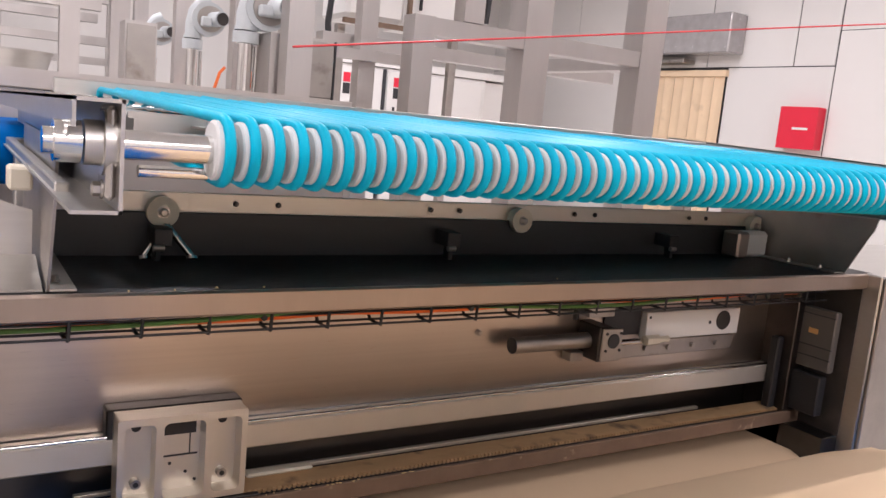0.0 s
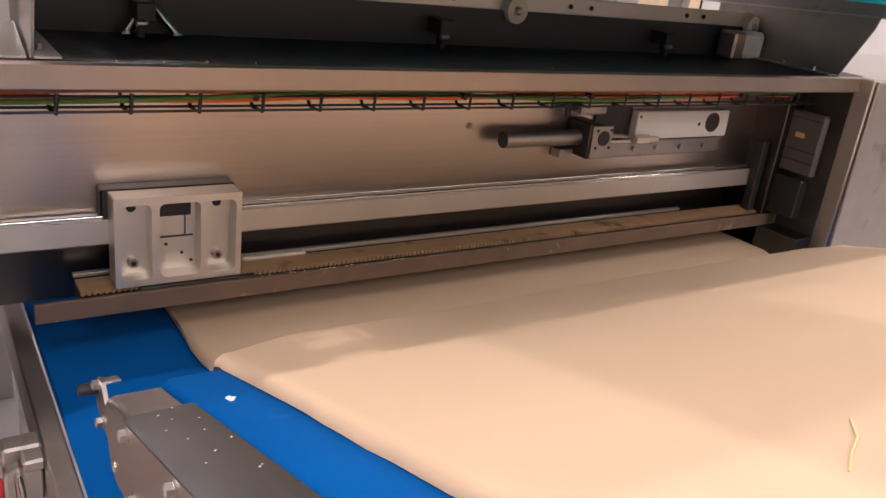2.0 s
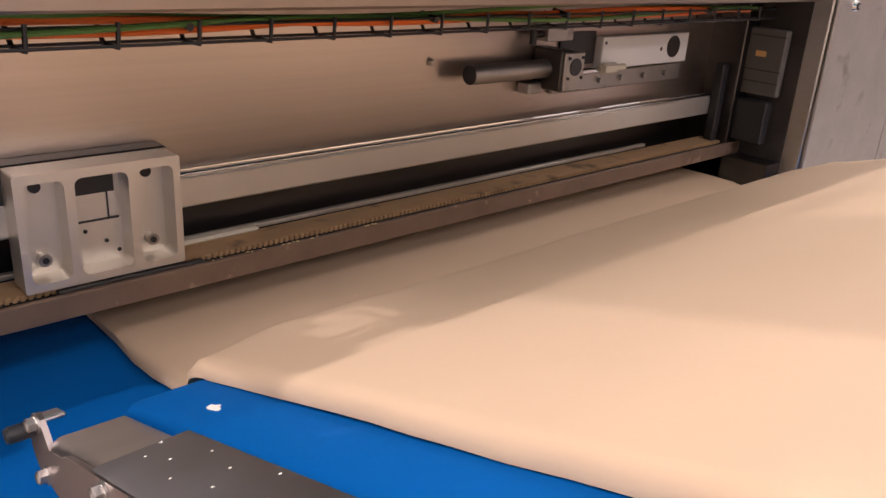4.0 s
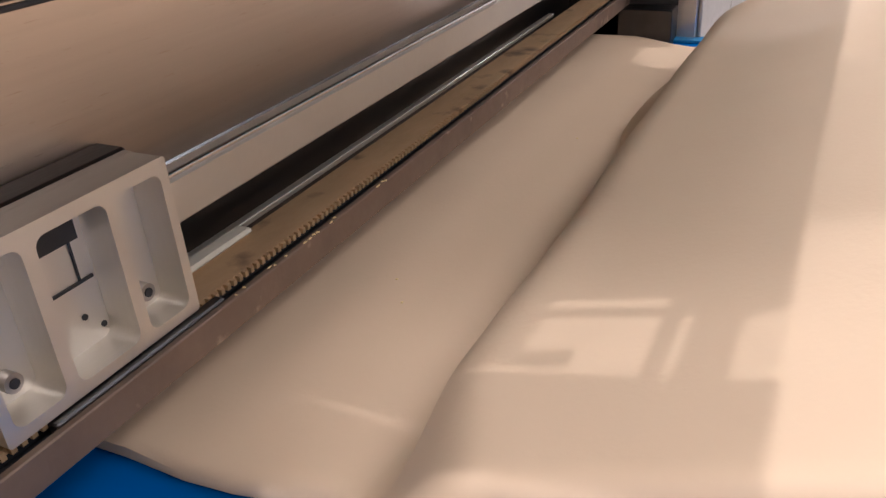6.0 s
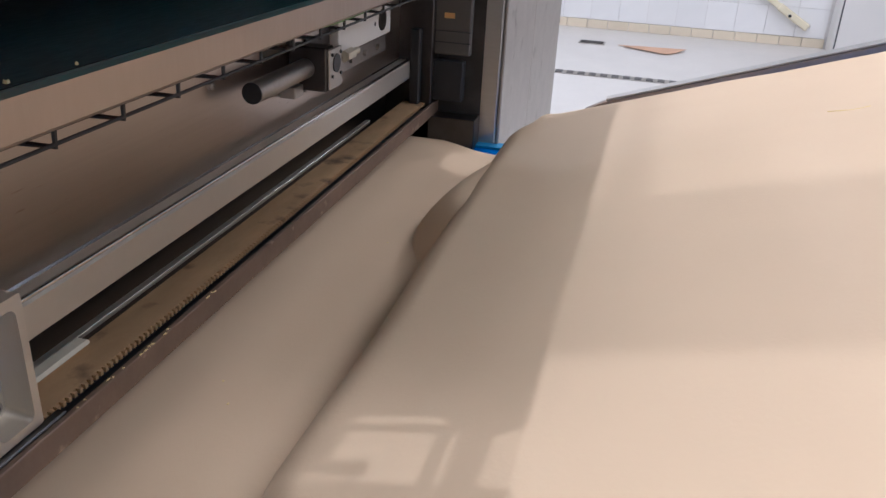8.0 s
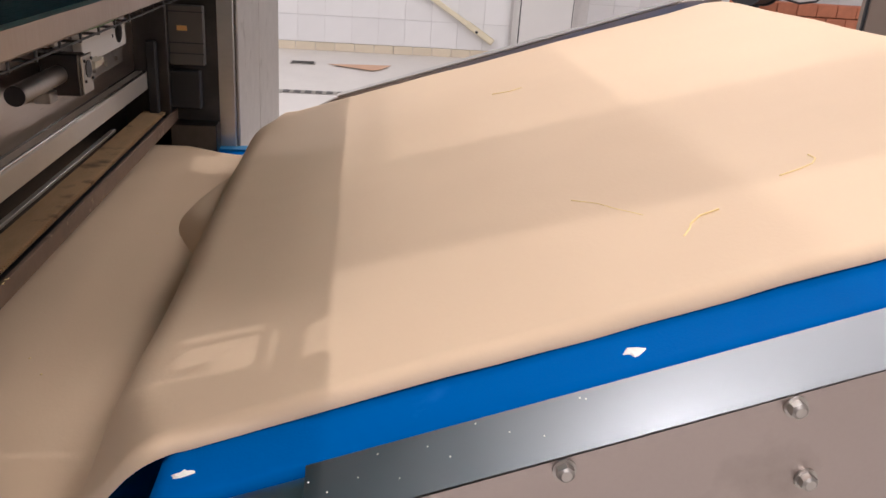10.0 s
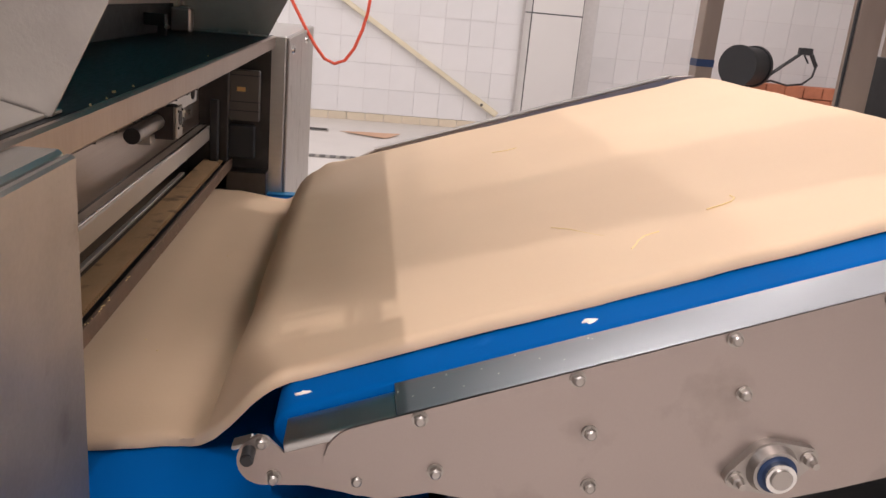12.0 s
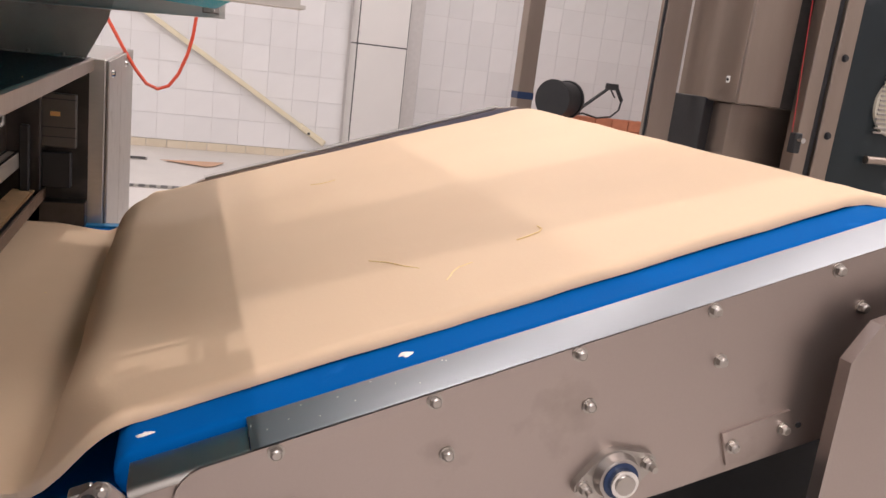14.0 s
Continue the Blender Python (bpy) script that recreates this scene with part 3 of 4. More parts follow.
# end guards on the shelf
def end_guard(x, sign, label):
    out = [(2.855, 1.470), (3.30, 1.470), (3.30, 1.70), (2.765, 1.70), (2.790, 1.60)]
    g = thing("end_guard", label, "guard", group="end guards")
    part("sheet", prism(bmesh.new(), out, lambda y, z, h: Vector((h, y, z)), x, x + 0.004), STEEL_DULL, g)
    part("foot", boxes((x - 0.001, x + sign * 0.042, 2.858, 3.28, 1.469, 1.473), bevel=0.0006), STEEL, g)
    for y in (2.92, 3.02, 3.12):
        part("bolt", hexbolt(bmesh.new(), (x + sign * 0.018, y, 1.473), (0, 0, 1), 0.006, 0.006), BOLT, g)
    return g


end_guard(0.365, 1, "upright steel end guard sheet bolted to the shelf")
end_guard(2.355, -1, "upright steel end guard sheet at the far shelf end")
chute = thing("side_chute", "sloping bright steel chute beside the end guard", "guard")
part("sheet", prism(bmesh.new(), [(-0.10, 1.470), (0.355, 1.470), (0.355, 1.575), (0.31, 1.59), (-0.10, 1.60)], lambda x, z, y: Vector((x, y, z)), 2.98, 2.984), STEEL, chute)
part("sheet", prism(bmesh.new(), [(2.86, 1.4690), (2.98, 1.500), (2.98, 1.504), (2.86, 1.4725)], lambda y, z, x: Vector((x, y, z)), -0.3, 0.36), STEEL, chute)


# guide bar with nylon wheels behind the shelf
def guide_bar():
    g = thing("guide_bar", "steel guide bar carrying nylon wheels", "rail")
    part("bar", boxes((0.42, 2.455, 3.172, 3.184, 1.548, 1.592), bevel=0.002), ALU, g)
    for x in (0.593, 1.451, 2.337):
        w = part("guide_wheel", rod(bmesh.new(), (x, 3.170, 1.555), (x, 3.144, 1.555), 0.030, 28), NYLON, g, "cream nylon guide wheel")
        part("wheel_bolt", hexbolt(bmesh.new(), (x, 3.144, 1.555), (0, -1, 0), 0.009, 0.008), BOLT, w)
    for x in (0.74, 0.83, 1.20, 1.28, 1.635, 1.705, 2.065, 2.135):
        part("bar_screw", hexbolt(bmesh.new(), (x, 3.172, 1.572), (0, -1, 0), 0.006, 0.005, False), STEEL_DARK, g)
    part("white_bracket", boxes((2.235, 2.345, 3.10, 3.142, 1.469, 1.545), bevel=0.010), CABINET, g, "white bracket with rounded corners")
    part("bracket_lip", boxes((2.185, 2.233, 3.08, 3.142, 1.469, 1.545), bevel=0.006), PLATE, g)
    return g


guide_bar()


# slotted carriage block on the guide rail
def carriage():
    xa, xb, za, zb, yf, yb = 0.499, 0.735, 1.026, 1.199, 3.0, 3.052
    c = thing("carriage_block", "milled aluminium carriage block with three pockets", "carriage")
    # front face with three rounded pockets going in
    def loop(x0, x1, z0, z1, r, n=5):
        out = []
        for cx, cz, a in ((x1 - r, z1 - r, 0), (x0 + r, z1 - r, 90), (x0 + r, z0 + r, 180), (x1 - r, z0 + r, 270)):
            out += arc(cx, cz, r, a, a + 90, n)
        return out
    bm = bmesh.new()
    edges = []
    for l in (loop(xa, xb, za, zb, 0.004), loop(xa + 0.011, xa + 0.066, za + 0.012, zb - 0.014, 0.011), loop(xa + 0.080, xb - 0.080, za + 0.012, zb - 0.014, 0.011), loop(xb - 0.066, xb - 0.011, za + 0.012, zb - 0.014, 0.011)):
        vs = [bm.verts.new((x, yf, z)) for x, z in l]
        edges += [bm.edges.new((vs[k], vs[(k + 1) % len(vs)])) for k in range(len(vs))]
    bmesh.ops.triangle_fill(bm, use_beauty=True, use_dissolve=False, edges=edges)
    front = bm.faces[:]
    ext = bmesh.ops.extrude_face_region(bm, geom=front)
    bmesh.ops.translate(bm, vec=(0, yb - 0.012 - yf, 0), verts=[v for v in ext["geom"] if isinstance(v, bmesh.types.BMVert)])
    bmesh.ops.recalc_face_normals(bm, faces=bm.faces[:])
    part("frame", bm, ALU, c)
    part("back_plate", boxes((xa, xb, yb - 0.012, yb, za, zb), bevel=0.001), ALU, c)
    part("window", boxes((xa + 0.088, xb - 0.088, yb - 0.014, yb - 0.0125, zb - 0.052, zb - 0.018), bevel=0), BLACK, c)
    part("window_groove", boxes((xa + 0.084, xb - 0.084, yb - 0.0145, yb - 0.0122, zb - 0.095, zb - 0.092), (xb - 0.100, xb - 0.098, yb - 0.0145, yb - 0.0122, zb - 0.093, zb - 0.052), bevel=0), BLACK, c)
    part("rear_housing", boxes((xa - 0.012, xb + 0.004, yb, yb + 0.040, zb - 0.060, zb + 0.002), bevel=0.003), STEEL_DARK, c)
    for x in (xa + 0.038, xb - 0.038):
        part("bore", rods(((x, yb - 0.0118, zb - 0.030), (x, yb - 0.0145, zb - 0.030), 0.0085), seg=20), BLACK, c)
        s = part("socket_screw", rods(((x, yb - 0.012, za + 0.036), (x, yb - 0.026, za + 0.036), 0.0095), seg=20), BOLT, c)
        part("socket", rods(((x, yb - 0.0255, za + 0.036), (x, yb - 0.0275, za + 0.036), 0.005), seg=12), BLACK, s)
    for x, z in ((0.585, 0.02), (0.630, 0.03), (0.648, 0.012), (0.600, 0.05)):
        part("tapped_hole", rods(((x, yb - 0.0118, za + 0.014 + z), (x, yb - 0.0135, za + 0.014 + z), 0.0032), seg=12), BLACK, c)
    part("belt_clamp", boxes((xa + 0.04, xb + 0.03, 2.992, 3.006, 1.006, 1.024), bevel=0.002), STEEL_DARK, c)
    return c


carriage()


# wire tray with cables
def wire_tray():
    t = thing("wire_tray", "black wire cable tray under the shelf lip", "cable tray")
    for y, z in ((2.930, 1.374), (2.965, 1.374), (2.935, 1.398)):
        part("long_wire", rods(((0.21, y, z), (2.4133, y, z), 0.0024), seg=8), BLACK, t)
    x = 0.29
    while x < 2.3807:
        path = [(x - 0.004, 2.985, 1.40), (x - 0.002, 2.970, 1.3715), (x + 0.002, 2.930, 1.3715), (x + 0.004, 2.930, 1.404)]
        part("cross_wire", tube(bmesh.new(), path, 0.0035, 6), BLACK, t)
        x += 0.1125
    for x in (0.73, 1.18, 1.5345, 2.077):
        part("tie", rods(((x, 2.93, 1.395), (x, 2.97, 1.402), 0.006), seg=8), BLACK, t)
    return t


wire_tray()
rng = random.Random(4)
for name, mat, y, z, r, ph in (("power_cable", ORANGE, 2.950, 1.392, 0.0055, 0.0), ("power_cable", ORANGE, 2.962, 1.388, 0.005, 1.4), ("earth_cable", GREEN, 2.940, 1.389, 0.0045, 2.2), ("earth_cable", GREEN, 2.955, 1.402, 0.004, 3.6)):
    pts = [(0.21 + 0.035 * i, y + 0.008 * math.sin(i * 0.23 + ph), z + 0.007 * math.sin(i * 0.17 + ph * 2) + 0.006) for i in range(61)]
    thing(name, ("orange" if mat is ORANGE else "green") + " cable lying wavy in the wire tray", "cable", group="tray cables", bm=tube(bmesh.new(), pts, r, 8), mat=mat)


# pneumatic actuator on the beam
def actuator():
    a = thing("actuator", "pneumatic cylinder with clamp block and white slide plate", "actuator")
    part("cylinder", rods(((1.388, 3.05, 1.268), (1.6213, 3.05, 1.268), 0.020), seg=28), STEEL_DULL, a)
    part("cylinder_cap", rods(((1.3858, 3.05, 1.268), (1.3885, 3.05, 1.268), 0.0195), seg=28), BLACK, a)
    b = part("clamp_block", boxes((1.6213, 1.6646, 3.005, 3.088, 1.222, 1.312), bevel=0.003), STEEL_DARK, a)
    part("clamp_face", boxes((1.6278, 1.695, 3.000, 3.006, 1.224, 1.308), bevel=0.002), STEEL_DULL, b)
    part("clamp_bore", rods(((1.6646, 3.0005, 1.276), (1.6646, 2.998, 1.276), 0.019), seg=24), BLACK, b)
    for dx, dz in ((-0.024, 0.022), (0.022, 0.022), (-0.024, -0.022), (0.022, -0.022)):
        part("clamp_screw", rods(((1.6646 + dx, 3.0, 1.274 + dz), (1.6646 + dx, 2.997, 1.274 + dz), 0.0035), seg=10), BLACK, b)
    part("clamp_foot", boxes((1.5778, 1.6213, 3.055, 3.09, 1.212, 1.236), bevel=0.002), STEEL_DULL, a)
    part("piston_rod", rods(((1.6864, 3.055, 1.252), (1.8382, 3.055, 1.252), 0.008)), CHROME, a)
    part("dark_window", boxes((1.708, 1.8382, 3.086, 3.091, 1.262, 1.338), bevel=0), BLACK, a)
    p = part("slide_plate", boxes((1.8437, 2.218, 3.066, 3.090, 1.250, 1.326), bevel=0.002), CABINET, a, "white painted slide plate")
    part("plate_bore", rods(((2.1475, 3.0665, 1.292), (2.1475, 3.063, 1.292), 0.028), seg=24), STEEL_DARK, p)
    part("plate_hole", rods(((2.0932, 3.0665, 1.288), (2.0932, 3.065, 1.288), 0.005), (((1.8545, 3.0665, 1.312)), (1.8545, 3.065, 1.312), 0.004)), BLACK, p)
    part("rod_nut", rod(rod(bmesh.new(), (1.822, 3.045, 1.256), (1.8708, 3.045, 1.256), 0.014, 6), (1.8708, 3.045, 1.256), (1.9088, 3.045, 1.256), 0.008, 12), NYLON, a, "pale rod end with nut")
    part("lower_bar", boxes((1.6864, 2.218, 3.078, 3.091, 1.200, 1.244), bevel=0.002), STEEL_DULL, a)
    for x in (1.7623, 1.8599, 1.9467, 2.0444, 2.1421):
        part("socket_screw", rods(((x, 3.078, 1.222), (x, 3.070, 1.222), 0.007), seg=14), BOLT, a)
    part("top_bracket", boxes((1.6213, 1.708, 3.05, 3.09, 1.325, 1.372), bevel=0.002), STEEL_DULL, a)
    part("elbow_fitting", rods(((1.5941, 3.07, 1.318), (1.5941, 3.07, 1.352), 0.008), ((1.5941, 3.07, 1.340), (1.6267, 3.07, 1.340), 0.007)), BLACK, a)
    return a


actuator()


# ---- cord conveyor above: nylon wheels with turquoise cords ----
def cord_conveyor():
    c = thing("cord_conveyor", "overhead conveyor of turquoise cords on grey nylon wheels", "conveyor")
    ay, az, r = 2.475, 1.716, 0.036
    by, bz = 3.32, 1.746
    part("front_shaft", rods(((0.365, ay, az), (2.32, ay, az), 0.016), seg=20), CHROME, c, "polished steel shaft")
    part("tie_rod", rods(((0.42, ay + 0.03, az - 0.030), (2.30, ay + 0.03, az - 0.030), 0.007)), CHROME, c)
    part("rear_shaft", rods(((0.40, by, bz), (2.32, by, bz), 0.016), seg=16), CHROME, c)
    wheel = bmesh.new()
    for x0, x1, ra, rb in ((-0.010, -0.008, 0.031, 0.034), (-0.008, -0.002, 0.034, 0.034), (-0.002, 0.006, 0.029, 0.029), (0.006, 0.008, 0.031, 0.031)):
        bmesh.ops.create_cone(wheel, cap_ends=True, segments=24, radius1=ra, radius2=rb, depth=x1 - x0, matrix=pose((x0 + x1) / 2, 0, 0, 0, 90, 0))
    wheel = mesh_of("wheel", wheel, WHEEL)
    tilt = math.atan2(bz - az, by - ay)
    path = [(0, r * math.cos(t), r * math.sin(t)) for t in [math.pi / 2 + tilt + math.pi * i / 10 for i in range(11)]]
    path += [(0, by - ay + 0.030 * math.cos(t), bz - az + 0.030 * math.sin(t)) for t in [-math.pi / 2 + tilt + math.pi * i / 6 for i in range(7)]]
    cord = mesh_of("cord", tube(bmesh.new(), path, 0.0066, 8, True), TEAL, 80)
    x = 0.501
    rg = random.Random(7)
    while x < 2.28:
        w = part("wheel", wheel, WHEEL, c)
        w.location = (x, ay, az)
        d = part("cord", cord, TEAL, c)
        d.location = (x + 0.003 + rg.uniform(-0.0006, 0.0006), ay, az)
        d.rotation_euler = (rg.uniform(-0.002, 0.002), 0, rg.uniform(-0.003, 0.003))
        x += 0.0285
    # side channels: open C sections
    for xa, by, zl, zu in ((0.342, 3.6, 1.640, 1.752), (2.31, by, 1.60, 1.80)):
        ch = part("side_channel", prism(bmesh.new(), [(ay - 0.045, 1.646), (by + 0.2, zl), (by + 0.2, zu), (ay - 0.045, 1.763)], lambda y, z, h: Vector((h, y, z)), xa + 0.046, xa + 0.050), STEEL, c, "open steel side channel")
        lo = prism(bmesh.new(), [(ay - 0.045, 1.646), (by + 0.2, zl), (by + 0.2, zl + 0.004), (ay - 0.045, 1.650)], lambda y, z, h: Vector((h, y, z)), xa, xa + 0.050)
        part("channel_flange", lo, STEEL, ch)
        up = prism(bmesh.new(), [(ay - 0.045, 1.759), (by + 0.2, zu - 0.004), (by + 0.2, zu), (ay - 0.045, 1.763)], lambda y, z, h: Vector((h, y, z)), xa, xa + 0.050)
        part("channel_flange", up, STEEL, ch)
        part("channel_lip", prism(bmesh.new(), [(ay - 0.045, 1.733), (by + 0.2, zu - 0.03), (by + 0.2, zu), (ay - 0.045, 1.763)], lambda y, z, h: Vector((h, y, z)), xa, xa + 0.004), STEEL, ch)
        b = part("bearing", rods(((xa + 0.046, ay, az), (xa + 0.034, ay, az), 0.034), ((xa + 0.034, ay, az), (xa + 0.016, ay, az), 0.024), seg=28), STEEL, c, "steel bearing unit")
        part("shaft_collar", rods(((xa + 0.014, ay, az), (xa - 0.012, ay, az), 0.022), ((xa - 0.012, ay, az), (xa - 0.022, ay, az), 0.014), seg=24), CHROME, b)
        part("bearing_flange", boxes((xa + 0.036, xa + 0.046, ay - 0.028, ay + 0.028, az - 0.058, az + 0.040), bevel=0.004), STEEL_DULL, b)
        part("bearing_bolt", hexbolt(bmesh.new(), (xa + 0.036, ay - 0.005, az - 0.048), (-1, 0, 0), 0.008, 0.008), BOLT, b)
    part("back_rail", boxes((0.42, 2.31, 3.355, 3.365, 1.70, 1.792), bevel=0.002), STEEL, c)
    part("inner_rail", boxes((0.424, 0.52, 2.60, 2.604, 1.715, 1.75), bevel=0.001), STEEL, c)
    # plates added to end the light patches that fall through the side gaps
    part("gap_light_blocker", boxes((0.424, 0.512, 2.605, 3.34, 1.742, 1.746), (0.424, 0.428, 2.56, 3.34, 1.70, 1.742), bevel=0), STEEL, c, "plain steel plate added beside the wheels to block light")
    part("gap_light_blocker", boxes((2.265, 2.35, 2.605, 3.34, 1.742, 1.746), bevel=0), STEEL, c)
    # added plate: stops lamp light between the cords, so no stripes fall below
    part("cord_shadow_plate", boxes((0.50, 2.26, 2.505, 3.29, 1.735, 1.738), bevel=0), STEEL_DULL, c, "thin steel plate added under the cords to make their shadow solid")
    part("spacer_block", boxes((0.318, 0.352, 2.94, 3.00, 1.610, 1.646), bevel=0.004), NYLON, c, "white nylon spacer block")
    part("stay", boxes((0.346, 0.362, 2.60, 3.5, 1.646, 1.660), bevel=0.002, m=pose(0, 0, 0)), STEEL, c)
    for x in (0.36, 2.34):
        part("hanger", boxes((x, x + 0.04, 3.44, 3.50, 0.0, 1.66), bevel=0.003), STEEL, c)
    return c


cord_conveyor()
blue_behind = thing("feed_belt", "smooth blue feed belt behind the cord conveyor", "belt", bm=prism(bmesh.new(), arc(3.565, 1.618, 0.065, 90, 270, 12) + [(4.0, 1.553), (4.0, 1.683)], lambda y, z, x: Vector((x, y, z)), -0.7, 0.42), mat=BLUE)

hose_pts = [(3.3, 2.492 + (y - 2.492) * 1.323, 1.631 + (z - 1.631) * 1.323) for x, y, z in [(2.36, 2.80, 1.66), (2.36, 2.775, 1.60), (2.36, 2.73, 1.52), (2.36, 2.69, 1.455), (2.36, 2.655, 1.412), (2.36, 2.62, 1.398), (2.36, 2.585, 1.412), (2.36, 2.555, 1.455), (2.36, 2.53, 1.52), (2.36, 2.515, 1.58), (2.36, 2.505, 1.66)]]
thing("air_hose", "red air hose hanging in a loop", "hose", bm=tube(bmesh.new(), hose_pts, 0.0075, 10), mat=REDHOSE)
thing("pull_cord", "thin taut red pull cord", "cord", bm=rods(((5.56, 3.5, 2.682), (0.963, 3.5, 1.924), 0.0028), ((5.56, 3.5, 2.682), (5.56, 3.5, 0), 0.02), seg=8), mat=RED)


# unseen rail, hung from the ceiling to cast the shadow band on the dough
rail = thing("shadow_rail", "unseen steel rail added overhead to cast a shadow band on the dough", "rail")
part("beam", boxes((-0.10, 0.12, 0.6, 2.55, 3.18, 3.28), bevel=0.004), STEEL, rail)
for y in (0.8, 2.4):
    part("hanger", rods(((0.01, y, 3.27), (0.01, y, ROOM[4]), 0.012)), STEEL, rail)

# ---- far side of the hall, past the conveyor ----
def far_side():
    c = thing("duct", "cream plastic cable duct leaning along the tiled wall", "duct")
    d = (Vector((10.04, 0.80, 0.247)) - Vector((10.04, 4.7, 2.734)))
    m = Matrix.Translation((10.04, 2.75, 1.4905)) @ d.to_track_quat("Y", "X").to_matrix().to_4x4()
    L = d.length / 2
    part("body", boxes((-0.03, 0.03, -L, L, -0.035, 0.005), (-0.03, 0.03, -L, L, 0.012, 0.05), bevel=0.006, m=m), CREAM, c)
    part("end_cap", boxes((-0.04, 0.04, L - 0.35, L + 0.05, -0.05, 0.06), bevel=0.010, m=m), CREAM, c)
    part("cap_screw", rods(((9.985, 0.97, 0.34), (9.995, 0.97, 0.34), 0.018)), BLACK, c)
    bm = bmesh.new()
    prism(bm, [(8.72, 2.26), (9.0, 2.74), (9.10, 2.45), (9.05, 2.04), (8.80, 2.18)], lambda x, y, z: Vector((x, y, z + 0.03 * noise.noise((x * 4, y * 4, 0)) + 0.01)), 0.002, 0.006)
    thing("cardboard_piece", "torn piece of brown cardboard on the floor", "cardboard", bm=bm, mat=CARD)
    g = thing("floor_drain", "square steel drain grate in the floor", "drain")
    part("grate_frame", boxes((8.98, 9.16, 2.88, 3.16, 0.0, 0.008), bevel=0.001), STEEL_DULL, g)
    for i in range(6):
        part("grate_bar", boxes((9.0 + 0.025 * i, 9.012 + 0.025 * i, 2.90, 3.14, 0.008, 0.014), bevel=0.001), STEEL_DARK, g)
    ch = thing("drain_channel", "long slotted drain channel across the floor", "drain")
    part("channel_frame", boxes((7.35, 7.50, 1.0, 5.0, 0.0, 0.006), bevel=0.001), STEEL_DULL, ch)
    for i in range(40):
        part("slot_bar", boxes((7.37, 7.48, 1.03 + 0.1 * i, 1.09 + 0.1 * i, 0.006, 0.010), bevel=0), STEEL_DARK, ch)
    # hall post
    p = thing("steel_post", "square steel post from floor to ceiling", "post")
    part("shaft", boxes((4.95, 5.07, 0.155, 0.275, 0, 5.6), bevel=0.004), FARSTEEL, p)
    part("blue_tape", boxes((4.948, 5.072, 0.153, 0.277, 1.38, 1.43), bevel=0.001), NAVY, p, "band of dark tape")
    # brick plinth and washer with hose reel
    w = thing("brick_plinth", "low terracotta brick plinth at the wall", "plinth")
    for k in range(7):
        for i in range(11):
            y = -4.3 + 0.235 * i + (0.11 if k % 2 else 0)
            part("brick", boxes((8.75, 8.98, y, y + 0.225, 0.145 * k, 0.145 * k + 0.135), bevel=0.006), BRICK, w)
    r = thing("hose_reel", "black wall hose reel with spray gun", "hose reel")
    part("drum", rods(((8.35, -1.62, 1.20), (8.52, -1.86, 1.20), 0.215), seg=32), BLACK, r)
    part("flange", rods(((8.33, -1.59, 1.20), (8.35, -1.62, 1.20), 0.235), ((8.52, -1.86, 1.20), (8.54, -1.89, 1.20), 0.235), seg=32), BLACK, r)
    part("stand", boxes((8.38, 8.5, -1.80, -1.68, 0, 1.16), bevel=0.01), BLACK, r)
    gun = part("lance", rods(((8.5, -1.98, 1.05), (8.5, -2.40, 1.40), 0.020), seg=12), BLACK, r)
    part("gun_body", boxes((8.47, 8.53, -2.52, -2.36, 1.38, 1.46), bevel=0.01), BLACK, gun)
    part("gun_grip", rods(((8.5, -2.50, 1.42), (8.5, -2.60, 1.26), 0.024), ((8.5, -2.42, 1.40), (8.5, -2.50, 1.29), 0.010), seg=10), BLACK, gun)
    part("hose", tube(bmesh.new(), [(8.5, -2.60, 1.27), (8.5, -2.58, 1.14), (8.5, -2.48, 1.05), (8.5, -2.3, 1.02), (8.5, -2.1, 1.06), (8.5, -1.95, 1.02)], 0.012, 8), BLACK, gun)
    # frame, electric cabinet and machine with a glazed door
    f = thing("machine_frame", "tall steel machine frame posts", "frame")
    part("post", boxes((3.95, 4.03, -0.37, -0.205, 0, 4.5), bevel=0.004), FARSTEEL, f)
    part("post", boxes((4.2, 4.26, -0.50, -0.44, 0, 4.5), bevel=0.004), FARSTEEL, f)
    part("guard_strip", boxes((3.955, 3.97, -0.203, -0.188, 0, 4.5), bevel=0.002), BLACK, f)
    part("header", boxes((3.95, 4.26, -3.2, -0.2, 4.4, 4.5), bevel=0.004), FARSTEEL, f)
    e = thing("electric_cabinet", "grey steel electric cabinet mounted on the frame", "cabinet")
    part("body", boxes((3.61, 4.23, -0.888, -0.573, 1.543, 2.60), bevel=0.008), FARSTEEL, e)
    part("door", boxes((3.615, 4.225, -0.572, -0.560, 1.55, 2.59), bevel=0.006), FARSTEEL, e)
    k = part("lock_plate", boxes((3.70, 3.735, -0.560, -0.556, 1.66, 1.70), bevel=0.002), CABINET, e)
    part("keyhole", rods(((3.718, -0.556, 1.68), (3.718, -0.553, 1.68), 0.010)), BLACK, k)
    s = thing("oven_machine", "large stainless steel machine with a dark glazed door", "machine")
    part("plinth", boxes((3.72, 4.3, -1.10, -0.62, 0, 1.54), bevel=0.004), FARSTEEL, s)
    part("dark_recess", boxes((3.9, 4.28, -0.665, -0.555, 0, 1.56), bevel=0.004), BLACK, s)
    part("corner_post", boxes((3.50, 3.60, -1.06, -0.96, 0, 4.4), bevel=0.004), FARSTEEL, s)
    part("gap_strip", boxes((3.505, 3.52, -1.095, -1.063, 0, 4.4), bevel=0.001), BLACK, s)
